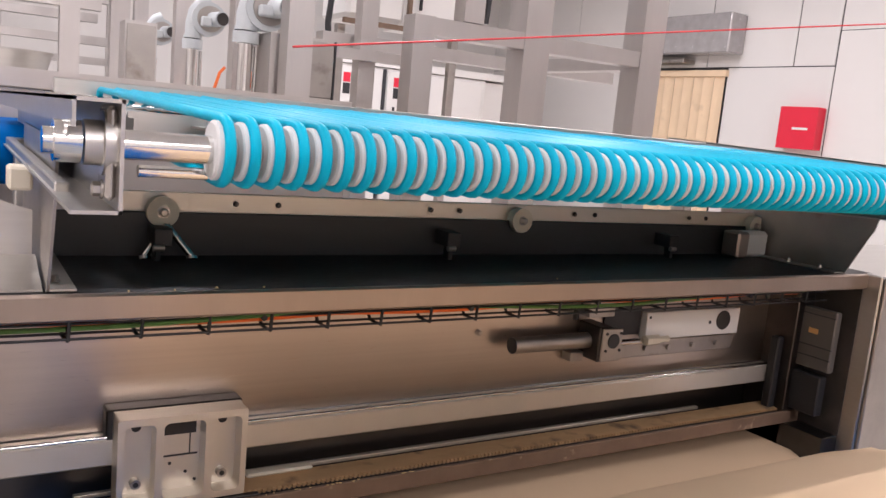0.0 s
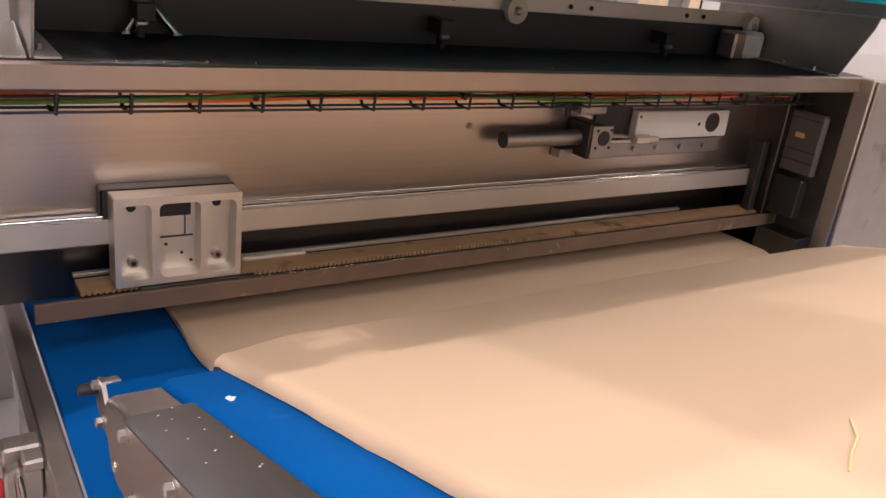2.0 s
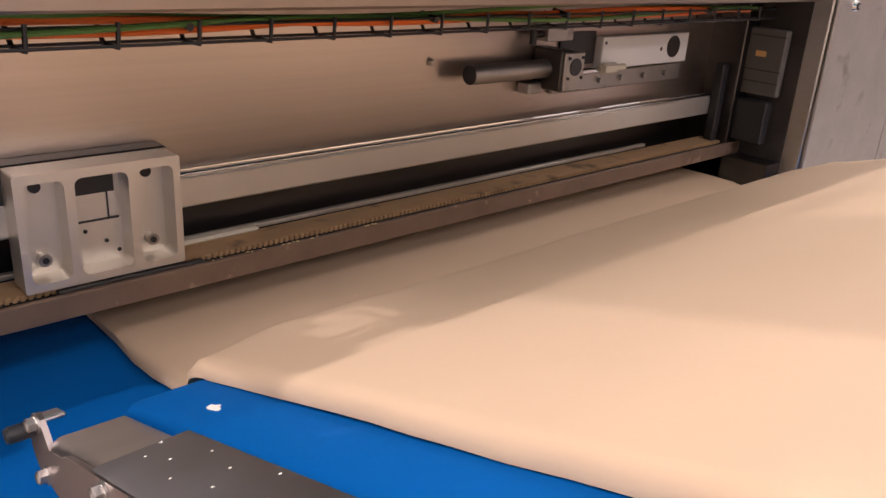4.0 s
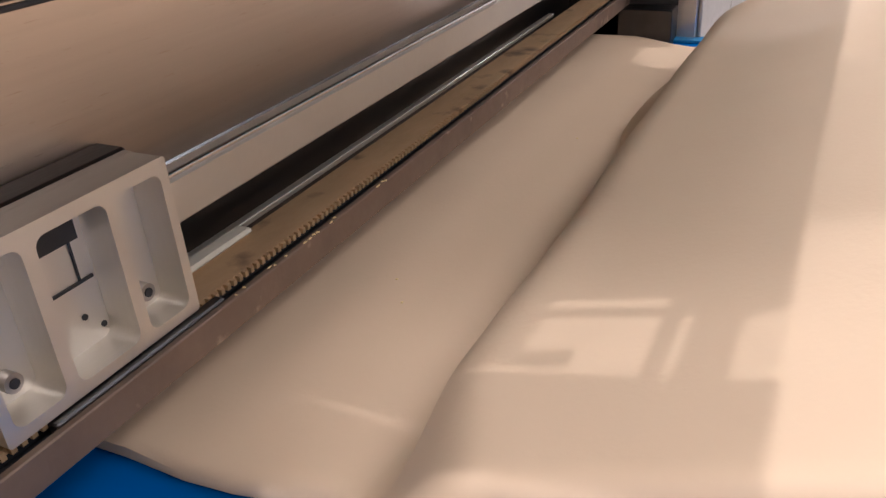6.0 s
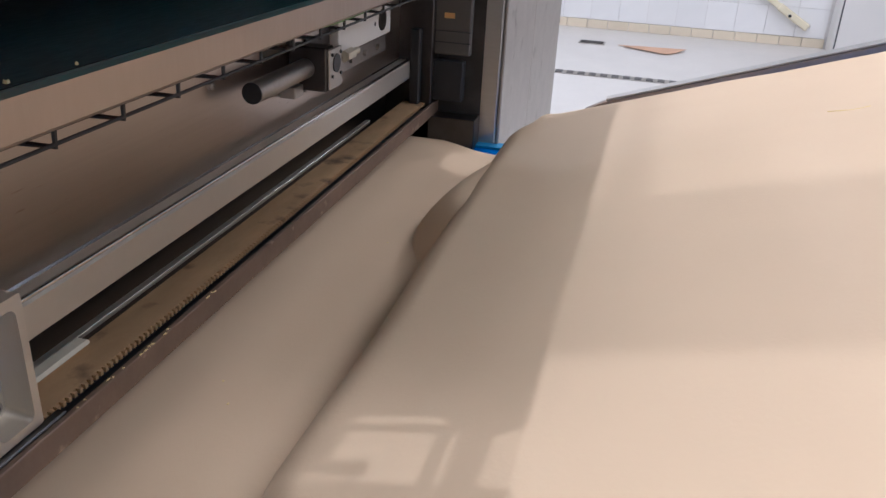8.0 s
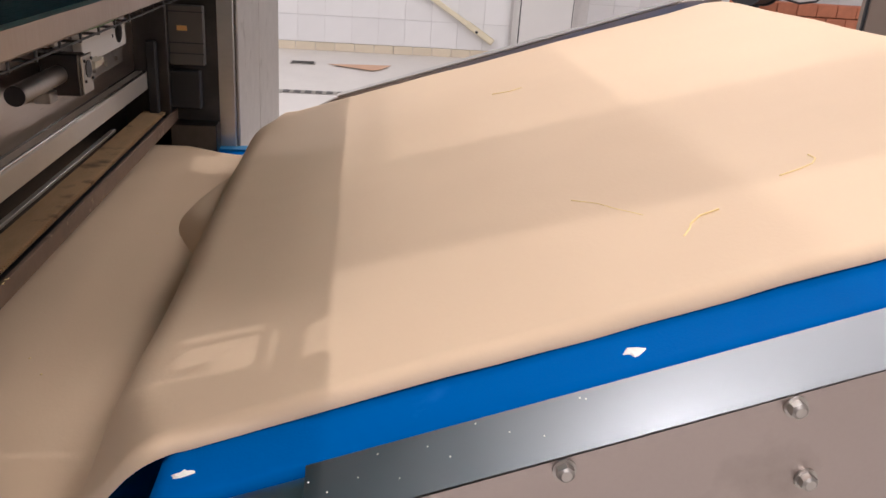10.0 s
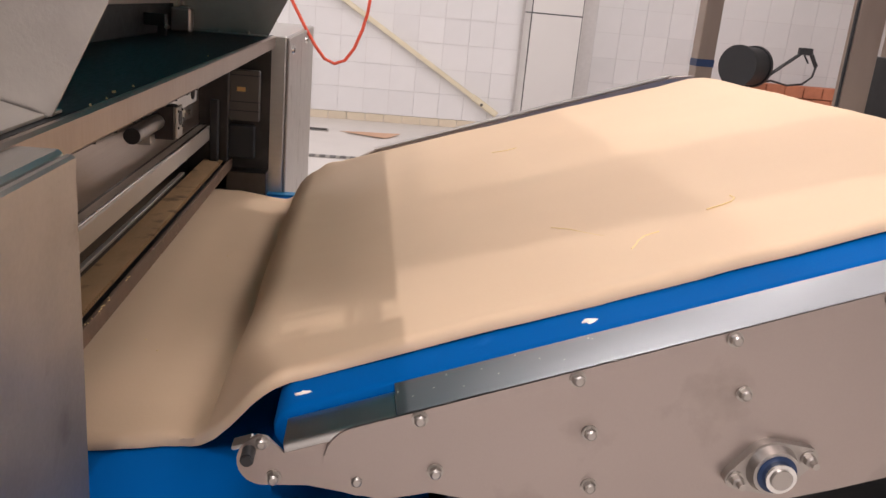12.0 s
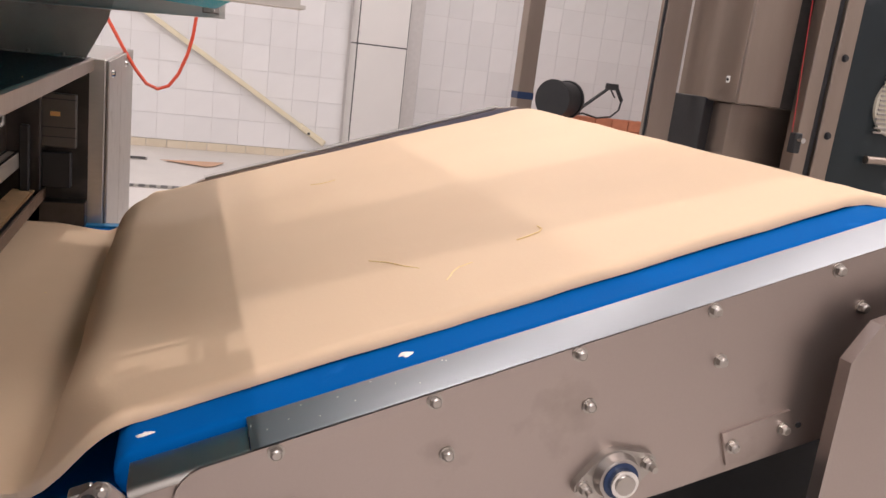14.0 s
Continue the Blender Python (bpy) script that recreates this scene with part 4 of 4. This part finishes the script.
    part("door_frame", boxes((3.48, 3.60, -1.22, -1.10, 0, 4.4), bevel=0.006), FARSTEEL, s)
    part("door_panel", boxes((3.53, 3.56, -3.4, -1.225, 0.0, 4.4), bevel=0.002), GLASS, s, "dark glazed door panel")
    part("back_body", boxes((3.60, 4.5, -3.4, -1.12, 0, 4.4), bevel=0.01), STEEL_DARK, s)
    part("door_rail", rods(((3.49, -1.5, 1.30), (3.49, -3.2, 1.30), 0.025), ((3.49, -1.5, 2.05), (3.49, -3.2, 2.05), 0.025)), FARSTEEL, s)
    for z in (1.42, 1.88):
        part("hinge_bolt", hexbolt(bmesh.new(), (3.48, -1.16, z), (-1, 0, 0), 0.018, 0.014), BLACK, s)
    part("vent_grille", rod(bmesh.new(), (3.53, -1.69, 1.64), (3.51, -1.69, 1.64), 0.19, 32), NYLON, s, "round ribbed vent grille")
    for i in range(13):
        part("vent_rib", boxes((3.500, 3.511, -1.86, -1.52, 1.465 + 0.028 * i, 1.477 + 0.028 * i), bevel=0.001), STEEL_DULL, s)
    part("limit_switch", boxes((3.44, 3.50, -0.95, -0.90, 1.30, 1.42), bevel=0.006), BLACK, s)
    part("switch_stud", rods(((3.44, -0.925, 1.38), (3.40, -0.925, 1.38), 0.016)), CHROME, s)
    thing("pull_cord", "faint red cord hanging beside the cabinet", "cord", bm=rods(((3.52, -0.80, 3.2), (3.52, -0.94, 1.35), 0.0018), seg=8), mat=RED)
    t = thing("next_conveyor", "conveyor feeding the dough over the crest", "conveyor")
    part("belt", boxes((0.47, 2.14, -1.6, 0.72, 1.19, 1.21), bevel=0.004), BLUE, t)
    part("side_frame", boxes((0.42, 0.465, -1.6, 0.72, 1.02, 1.205), bevel=0.004), PLATE, t)
    part("side_frame", boxes((2.145, 2.19, -1.6, 0.72, 1.02, 1.205), bevel=0.004), PLATE, t)
    for x in (0.43, 2.15):
        for y in (-1.5, 0.5):
            part("leg", boxes((x, x + 0.03, y, y + 0.08, 0, 1.03), bevel=0.003), STEEL, t)


before = set(bpy.data.objects)
far_side()
for ob in set(bpy.data.objects) - before:
    if ob.parent is None and ob.name.split(".")[0] in ("duct", "cardboard_piece", "floor_drain", "drain_channel", "brick_plinth", "hose_reel"):
        ob.matrix_basis = EAST @ ob.matrix_basis


# ---- steel line and wall past the gantry ----
def post(x0, x1, y0, y1, z0, z1, label="square stainless steel frame post"):
    p = thing("frame_post", label, "post", group="line frame posts")
    part("shaft", boxes((x0, x1, y0, y1, z0, z1), bevel=0), LINESTEEL, p)
    part("foot_plate", boxes((x0 - 0.03, x1 + 0.03, y0 - 0.03, y1 + 0.03, z0, z0 + 0.010), bevel=0.002), STEEL_DULL, p)
    return p


def depositor(x, y, z, k):
    d = thing("pump_unit", "grey painted blower pump on a steel riser pipe", "pump", (x, y, z), "row of pump units")
    part("riser_pipe", rods(((0, 0, -0.02), (0, 0, 0.21 * k), 0.026), ((0.045, 0.02, -0.02), (0.045, 0.02, 0.20 * k), 0.010), seg=20), CHROME, d)
    part("pipe_flange", rods(((0, 0, 0.205 * k), (0, 0, 0.245 * k), 0.048), ((0, 0, 0.25 * k), (0, 0, 0.262 * k), 0.043), seg=24), PUMP, d)
    pts = [(0, 0, 0.25 * k), (0, 0, 0.31 * k), (0.012, 0, 0.36 * k), (0.040, 0, 0.395 * k), (0.075, 0, 0.41 * k)]
    part("elbow", tube(bmesh.new(), pts, 0.038, 16), PUMP, d)
    part("volute", rods(((0.065, 0.030, 0.335 * k), (0.065, -0.045, 0.335 * k), 0.082), seg=32), PUMP, d)
    part("volute_ring", rods(((0.07, -0.045, 0.335 * k), (0.07, -0.055, 0.335 * k), 0.062), seg=28), STEEL_DULL, d)
    m = part("motor", rods(((0.085, -0.05, 0.335 * k), (0.11, -0.125, 0.335 * k), 0.036), seg=24), PUMP, d)
    part("fan_grille", rods(((0.110, -0.125, 0.335 * k), (0.112, -0.131, 0.335 * k), 0.030), seg=24), STEEL_DARK, m)
    part("terminal_box", boxes((0.02, 0.07, -0.10, -0.06, 0.30 * k, 0.34 * k), bevel=0.006), PUMP, d)
    return d


def north_side():
    deck = thing("line_deck", "long stainless steel deck of the production line", "machine")
    part("front_channel", boxes((-1.2, 1.30, 4.0, 4.06, 1.765, 1.815), bevel=0), LINESTEEL, deck)
    part("lower_panel", boxes((-1.2, 1.30, 4.02, 4.03, 1.30, 1.76), bevel=0), LINESTEEL, deck)
    part("deck_sheet", boxes((-1.2, 1.30, 4.06, 12.0, 1.76, 1.775), bevel=0.002), STEEL, deck)
    part("side_channel", boxes((1.24, 1.30, 4.06, 12.0, 1.70, 1.80), bevel=0.003), STEEL, deck)
    for y in (4.1, 7.5, 11.5):
        for x in (-1.1, 1.22):
            part("leg", boxes((x, x + 0.07, y, y + 0.07, 0, 1.76), bevel=0.003), STEEL, deck)
    for y in (4.3, 5.0, 6.2, 7.6, 9.0):
        post(1.175, 1.265, y, y + 0.09, 1.80 if y < 4.9 else 1.776, 5.4)
    for y, x in ((7.0, 0.67), (7.0, 0.95), (9.5, 0.3), (8.2, 0.2)):
        post(x, x + 0.11, y, y + 0.11, 1.776, 5.4)
    depositor(1.10, 4.55, 1.79, 1.0)
    depositor(1.17, 5.75, 1.79, 1.15)
    depositor(1.20, 7.15, 1.79, 1.2)
    for x0, x1, y, z0, z1 in ((-1.5, 0.9, 7.02, 2.26, 2.36), (-1.5, 1.2, 9.0, 2.5, 2.62), (-0.5, 1.2, 7.7, 2.60, 2.70), (-1.5, 1.0, 8.1, 2.43, 2.50), (-1.5, 1.0, 8.1, 2.27, 2.33), (-1.5, 1.2, 8.1, 2.11, 2.17), (-1.5, 1.2, 8.1, 1.97, 2.02)):
        b = thing("cross_rail", "horizontal stainless steel frame rail", "rail", group="line frame rails", bm=boxes((x0, x1, y, y + 0.10, z0, z1), bevel=0), mat=LINESTEEL)
    bowl = thing("steel_bowl", "round stainless steel hopper bowl on the deck", "bowl")
    part("shell", rod(bmesh.new(), (0.36, 6.2, 1.776), (0.36, 6.2, 1.93), 0.18, 32, 0.22), STEEL, bowl)
    part("rim", rods(((0.36, 6.2, 1.93), (0.36, 6.2, 1.942), 0.228), seg=32), STEEL, bowl)
    bx = thing("junction_box", "square steel junction box beside the frame post", "box")
    part("body", boxes((1.15, 1.39, 4.41, 4.66, 1.815, 2.035), bevel=0), LINESTEEL, bx)
    part("lid", boxes((1.27, 1.385, 4.398, 4.409, 1.825, 2.025), bevel=0.003), STEEL_DULL, bx)
    part("seam", boxes((1.386, 1.392, 4.397, 4.409, 1.82, 2.03), bevel=0), JOINT, bx)
    part("shelf", boxes((1.14, 1.42, 4.34, 4.7, 1.775, 1.812), bevel=0.003), STEEL, bx)
    for x, y, z in ((1.03, 4.62, 1.80), (1.20, 5.85, 1.80), (1.14, 4.9, 1.80)):
        thing("air_hose", "short orange air hose by the pump", "hose", group="pump hoses", bm=tube(bmesh.new(), [(x + 0.10, y, z), (x + 0.115, y, z + 0.06), (x + 0.135, y, z + 0.13), (x + 0.16, y, z + 0.16)], 0.008, 8), mat=ORANGE)
    pb = thing("junction_box", "flat square steel box on the deck edge", "box")
    part("body", boxes((0.655, 0.75, 4.30, 4.42, 1.776, 2.0), bevel=0), LINESTEEL, pb)
    part("lid", boxes((0.66, 0.745, 4.29, 4.299, 1.80, 1.99), bevel=0), STEEL_DULL, pb)
    # open frame of square tube
    post(2.075, 2.195, 4.2, 4.32, 0, 5.4)
    post(2.665, 2.785, 4.2, 4.32, 0, 5.4)
    post(1.60, 1.685, 4.2, 4.29, 0, 2.15)
    post(1.74, 1.82, 5.0, 5.08, 0, 5.4)
    f = thing("portal_frame", "square tube portal frame with stained welds", "frame")
    part("top_beam", boxes((1.602, 2.664, 4.204, 4.286, 2.085, 2.148), bevel=0), LINESTEEL, f)
    part("upright", boxes((1.80, 1.885, 4.2, 4.28, 2.15, 5.4), bevel=0), LINESTEEL, f)
    part("back_beam", boxes((1.60, 3.3, 5.1, 5.19, 2.08, 2.14), bevel=0), LINESTEEL, f)
    part("side_beam", boxes((2.70, 2.78, 4.32, 5.19, 2.08, 2.14), bevel=0), LINESTEEL, f)
    part("low_beam", boxes((1.30, 2.08, 4.95, 5.0, 2.02, 2.065), bevel=0), LINESTEEL, f)
    part("cable_bundle", rods(((1.915, 4.24, 2.16), (1.925, 4.24, 2.30), 0.012), ((1.905, 4.25, 2.16), (1.90, 4.25, 2.31), 0.008)), BLACK, f)
    # control box on a brown frame
    cb = thing("control_box", "white control box on a dark frame", "box")
    part("body", boxes((2.47, 2.92, 7.0, 7.5, 2.46, 2.76), bevel=0.03), CABINET, cb)
    part("frame_rail", boxes((2.45, 3.45, 6.98, 7.02, 2.415, 2.45), (2.45, 3.45, 6.98, 7.02, 2.80, 2.83), (2.94, 2.97, 6.98, 7.02, 2.45, 2.80), bevel=0.003), RUST, cb)
    part("side_door", boxes((2.98, 3.42, 7.02, 7.5, 2.45, 2.80), bevel=0.004), CABINET, cb)
    part("handle", boxes((3.04, 3.06, 7.0, 7.02, 2.58, 2.66), bevel=0.003), BLACK, cb)
    part("stand", boxes((2.45, 2.51, 7.1, 7.16, 0, 2.415), (3.38, 3.44, 7.1, 7.16, 0, 2.415), bevel=0.003), STEEL_DULL, cb)
    thing("hanging_cable", "thick black cable hanging beside the control box", "cable", bm=tube(bmesh.new(), [(2.50, 7.1, 2.70), (2.36, 7.0, 2.62), (2.34, 7.0, 2.40), (2.36, 7.0, 2.2), (2.37, 7.0, 2.0), (2.38, 7.0, 1.6)], 0.022, 10), mat=BLACK)
    nv = thing("inclined_guard", "dark navy inclined conveyor guard", "guard")
    part("sheet", prism(bmesh.new(), [(1.55, 2.30), (1.62, 2.24), (2.6, 3.30), (2.0, 3.30)], lambda x, z, y: Vector((x, y, z)), 5.6, 5.64), NAVY, nv)
    part("leg", boxes((1.56, 1.62, 5.60, 5.64, 0, 2.30), bevel=0.003), STEEL, nv)
    part("edge", rods(((1.62, 5.595, 2.24), (2.6, 5.595, 3.30), 0.02), seg=10), STEEL, nv)
    # white enclosure with doors
    en = thing("cold_store", "white panel cold store with two doors", "enclosure")
    part("body", boxes((4.6, 8.05, 14.05, 16.8, 0, 2.62), bevel=0.01), CABINET, en)
    part("fascia", boxes((4.6, 8.6, 14.0, 16.8, 2.63, 2.75), bevel=0.004), PANEL, en)
    part("side_panel", boxes((8.06, 8.6, 14.1, 16.8, 0, 2.6), bevel=0.004), PANEL, en)
    for x0, x1 in ((4.75, 6.02), (6.12, 6.45), (6.62, 7.96)):
        d = part("door", boxes((x0, x1, 14.0, 14.045, 0.05, 2.58), bevel=0.01), PANEL, en)
        part("label", boxes(((x0 + x1) / 2 - 0.06, (x0 + x1) / 2 + 0.06, 13.994, 13.999, 2.33, 2.48), bevel=0), REDBOX, d, "red warning label")
        part("label", boxes(((x0 + x1) / 2 - 0.06, (x0 + x1) / 2 + 0.06, 13.994, 13.999, 2.14, 2.31), bevel=0), BLACK, d)
        part("handle", rods((((x0 + 0.12), 13.97, 1.75), ((x0 + 0.12), 13.97, 2.0), 0.022)), BLACK, d)
    part("seam", boxes((6.04, 6.10, 14.03, 14.049, 0, 2.6), (6.5, 6.56, 14.03, 14.049, 0, 2.6), bevel=0), JOINT, en)
    # wall fittings
    h = thing("fire_cabinet", "red enamelled fire hose cabinet on the wall", "cabinet")
    part("body", boxes((9.90, 10.07, 8.60, 9.19, 1.74, 2.28), bevel=0.008), REDBOX, h)
    part("label_bar", boxes((9.895, 9.899, 8.72, 8.96, 1.985, 2.015), bevel=0), CABINET, h)
    a = thing("air_curtain", "grey air curtain wrapped in crinkled plastic film", "ventilator")
    part("housing", boxes((9.72, 10.07, 10.10, 12.05, 2.98, 3.53), bevel=0.02), FILM, a)
    part("lower_lip", boxes((9.8, 10.07, 11.0, 12.1, 2.86, 2.92), bevel=0.01), STEEL_DULL, a)
    cu = thing("strip_curtain", "yellowed strip curtain in a doorway", "curtain")
    for i in range(9):
        y = 10.34 + 0.2 * i
        bm = bmesh.new()
        prism(bm, [(y + 0.2 * k / 4, 10.03 + 0.018 * math.sin(math.pi * k / 4) - 0.01 * (i % 2)) for k in range(5)] + [(y + 0.2 * k / 4, 10.036 + 0.018 * math.sin(math.pi * k / 4) - 0.01 * (i % 2)) for k in (4, 3, 2, 1, 0)], lambda yy, xx, z: Vector((xx, yy, z)), 0.02, 2.70)
        part("strip", bm, STRIP, cu)
    part("hanging_rail", boxes((9.99, 10.06, 10.3, 12.16, 2.68, 2.77), bevel=0.004), STRIP, cu)


before = set(bpy.data.objects)
north_side()
for ob in set(bpy.data.objects) - before:
    if ob.parent is None:
        on_wall = ob.name.split(".")[0] in ("fire_cabinet", "air_curtain", "strip_curtain")
        ob.matrix_basis = (NORTH_WALL if on_wall else LINE) @ ob.matrix_basis


# ---- pieces of the east wall ----
def wall_pieces():
    t = 0.325
    tile = mesh_of("tile", boxes((-0.012, 0, -t / 2 + 0.002, t / 2 - 0.002, -t / 2 + 0.002, t / 2 - 0.002), bevel=0), TILE)
    for k in range(11):
        for i in range(26):
            y, z = -3.85 + t * i, 0.105 + t * (k + 0.5)
            if -0.3 < y < 0.67:
                continue
            ob = part("tile", tile, TILE, wall_east)
            ob.location = (XE, y + 0.013, z)
    base = mesh_of("base_tile", boxes((-0.020, 0, -0.117, 0.117, 0, 0.100), bevel=0.003), BASETILE)
    for i in range(40):
        y = -3.9 + 0.24 * i
        if -0.27 < y < 0.63:
            continue
        ob = part("base_tile", base, BASETILE, wall_east)
        ob.location = (XE, y, 0)
    part("panel_backing", boxes((XE - 0.016, XE - 0.0125, 4.62, Y1, 0, ZC), bevel=0), JOINT, wall_east)
    vs = [4.65, 5.83, 7.05, 8.245]
    for a, b in zip(vs[:-1], vs[1:]):
        for z0, z1 in ((0, 1.71), (1.72, 3.43), (3.44, ZC)):
            part("wall_panel", boxes((XE - 0.030, XE - 0.016, a + 0.01, b - 0.01, z0, z1), bevel=0.001), PANEL, wall_east)
    for a, b in ((8.255, 8.870), (8.880, 10.374), (10.384, 11.883), (11.892, 13.460), (13.469, 14.666), (14.675, 17.0)):
        part("wall_panel", boxes((XE - 0.030, XE - 0.016, a + 0.004, b - 0.004, 2.98, 5.18), bevel=0.001), PANEL, wall_east)
    for a, b in ((8.255, 9.959), (11.717, 14.324), (14.334, 17.0)):
        part("wall_panel", boxes((XE - 0.030, XE - 0.016, a, b, 0, 2.965), bevel=0.001), PANEL, wall_east)
    part("doorway_back", boxes((XE - 0.0125, XE - 0.0105, 9.959, 11.717, 0, 2.965), bevel=0), STRIP, wall_east)


wall_pieces()


# ---- loose bits ----
def blob(seed, sx, sy, h):
    r = random.Random(seed)
    n = 11
    ring = [(sx * math.cos(2 * math.pi * i / n) * r.uniform(0.45, 1.0), sy * math.sin(2 * math.pi * i / n) * r.uniform(0.45, 1.0)) for i in range(n)]
    bm = bmesh.new()
    lo = [bm.verts.new((x, y, 0)) for x, y in ring]
    hi = [bm.verts.new((x * 0.7, y * 0.7, h * r.uniform(0.6, 1.0))) for x, y in ring]
    bm.faces.new(lo[::-1])
    bm.faces.new(hi)
    for i in range(n):
        j = (i + 1) % n
        bm.faces.new((lo[i], lo[j], hi[j], hi[i]))
    return bm


SPEED = 0.028
MOVING = []


def rider(name, label, bm, mat, x, y, t, h, turn=0.0):
    """A bit that rides down the slope: at x, y at the time t, h above the dough's top."""
    s = (y - 2.5) / math.cos(radians(SLOPE))
    ob = thing(name, label, "crumb", bm=bm, mat=mat, group="bits riding on the belt")
    MOVING.append((ob, x, s, t, h, turn))
    return ob


def streak(pts, r):
    return tube(bmesh.new(), [(x, y, 0.001) for x, y in pts], r, 6)


rider("dough_crumb", "small white dough fleck on the blue belt", blob(1, 0.013, 0.014, 0.002), FLOUR, 0.520, 2.19, 12.5, -0.0213)
rider("dough_crumb", "small white dough fleck on the blue belt", blob(2, 0.008, 0.018, 0.002), FLOUR, 0.520, 2.465, 3.0, -0.0213)
rider("dough_scrap", "thin yellowish dough scrap on the sheet", streak([(-0.03, 0.02), (-0.012, 0.006), (0.0, 0.0), (0.016, -0.018), (0.02, -0.045)], 0.0013), SCRAP, 0.735, 2.051, 12.5, -0.0006)
rider("dough_scrap", "thin yellowish dough scrap on the sheet", streak([(-0.004, 0.05), (0.0, 0.02), (0.006, 0.0), (0.02, -0.012), (0.04, -0.012)], 0.0013), SCRAP, 0.81, 1.86, 12.5, -0.0006)
rider("dough_scrap", "thin yellowish dough scrap on the sheet", streak([(0.10, 0.06), (0.06, 0.03), (0.02, 0.012), (-0.02, -0.01)], 0.0013), SCRAP, 0.82, 2.10, 12.5, -0.0008)
rider("dough_scrap", "thin yellowish dough scrap on the sheet", streak([(0.02, 0.04), (0.0, 0.0), (0.004, -0.03)], 0.0013), SCRAP, 1.70, 2.12, 12.5, -0.0008)
for i, (x, y) in enumerate(((1.02, 2.93), (1.60, 2.86), (0.97, 2.895))):
    thing("dough_crumb", "tiny pale crumb on the dough", "crumb", (x, y, 0.9175), bm=blob(20 + i, 0.003, 0.003, 0.0012), mat=SCRAP, group="crumbs on the dough")
for i in range(16):
    r = random.Random(50 + i)
    thing("dough_crumb", "tiny pale crumb on the worn strip", "crumb", (0.86 + r.uniform(-0.1, 0.25), r.uniform(2.982, 2.988), 1.0222), bm=blob(60 + i, r.uniform(0.002, 0.006), r.uniform(0.0015, 0.003), 0.001), mat=SCRAP, group="crumbs on the strip")
for i, (x, y, s) in enumerate(((0.62, 2.862, 0.004), (0.70, 2.858, 0.0025), (0.48, 2.85, 0.002), (0.55, 2.852, 0.002), (1.35, 2.87, 0.002))):
    thing("dough_crumb", "small yellow crumb on the shelf", "crumb", (x, y, 1.4682), bm=blob(90 + i, s, s, 0.003), mat=SCRAP, group="crumbs on the shelf")
for i, (x, q) in enumerate(((0.458, -0.05), (0.436, -0.07), (0.472, -0.12), (0.445, -0.10), (0.428, -0.14), (0.463, -0.17), (0.439, -0.19), (0.478, -0.22), (0.451, -0.25), (0.432, -0.28), (0.470, -0.33), (0.474, -0.325))):
    ob = thing("dough_crumb", "tiny white crumb on the steel flange", "crumb", bm=blob(140 + i, 0.0018, 0.0013, 0.0006), mat=FLOUR, group="crumbs on the flange")
    ob.matrix_basis = INC @ pose(x - 0.008, q, -0.0234 + 0.025 * (x - 0.4055))
thing("dough_crumb", "white dough smear on the flat blue belt", "crumb", (0.60, 2.66, 0.8932), bm=blob(120, 0.008, 0.016, 0.002), mat=FLOUR, group="bits on the flat belt")


def dough_bulge():
    """The slack roll of dough that is pushed out over the fold and carried on."""
    xa, xb, ya, yb = 1.22, 2.02, 2.56, 2.93
    rows = []
    for i in range(45):
        y = ya + (yb - ya) * i / 44
        top, bot = [], []
        for j in range(41):
            f = j / 40
            x = xa + (xb - xa) * f
            w = max(0.0, math.sin(math.pi * f)) ** 1.7
            z = profile(y, 0.130 * w - 0.035 + 0.006 * noise.noise((x * 6, 0, 8)), 0.6) + 0.002 * noise.noise((x * 7, y * 7, 3))
            z -= 0.012 * (1 - smooth01((y - ya) / 0.05)) + 0.010 * (1 - smooth01((yb - y) / 0.05)) + 0.004
            top.append(Vector((x - 1.62, y - 2.72, z - 0.9)))
            bot.append(Vector((x - 1.62, y - 2.72, z - 0.918)))
        rows.append((top, bot))
    me = strip_mesh("dough_fold", rows, DOUGH, 80)
    return tagged(new("dough_fold", me), "slack roll of dough where the sheet folds onto the belt", "dough")


BULGE = dough_bulge()


def motions():
    walk(BULGE, [(0.0, pose(1.60, 2.60, 0.888)), (3.0, pose(1.60, 2.63, 0.888)), (5.5, pose(1.66, 2.668, 0.890)), (8.5, pose(1.72, 2.72, 0.895)), (11.0, pose(1.72, 2.78, 0.770)), (14.0, pose(1.72, 2.82, 0.735))])
    c, s_ = math.cos(radians(SLOPE)), math.sin(radians(SLOPE))
    for ob, x, s, t, h, turn in MOVING:
        rows = []
        for k in range(8):
            tk = 2.0 * k
            q = s + SPEED * (tk - t)
            q_on = min(q, 0.09)
            rows.append((tk, INC @ pose(x, q_on, h, 0, 0, turn)))
        walk(ob, rows)


motions()
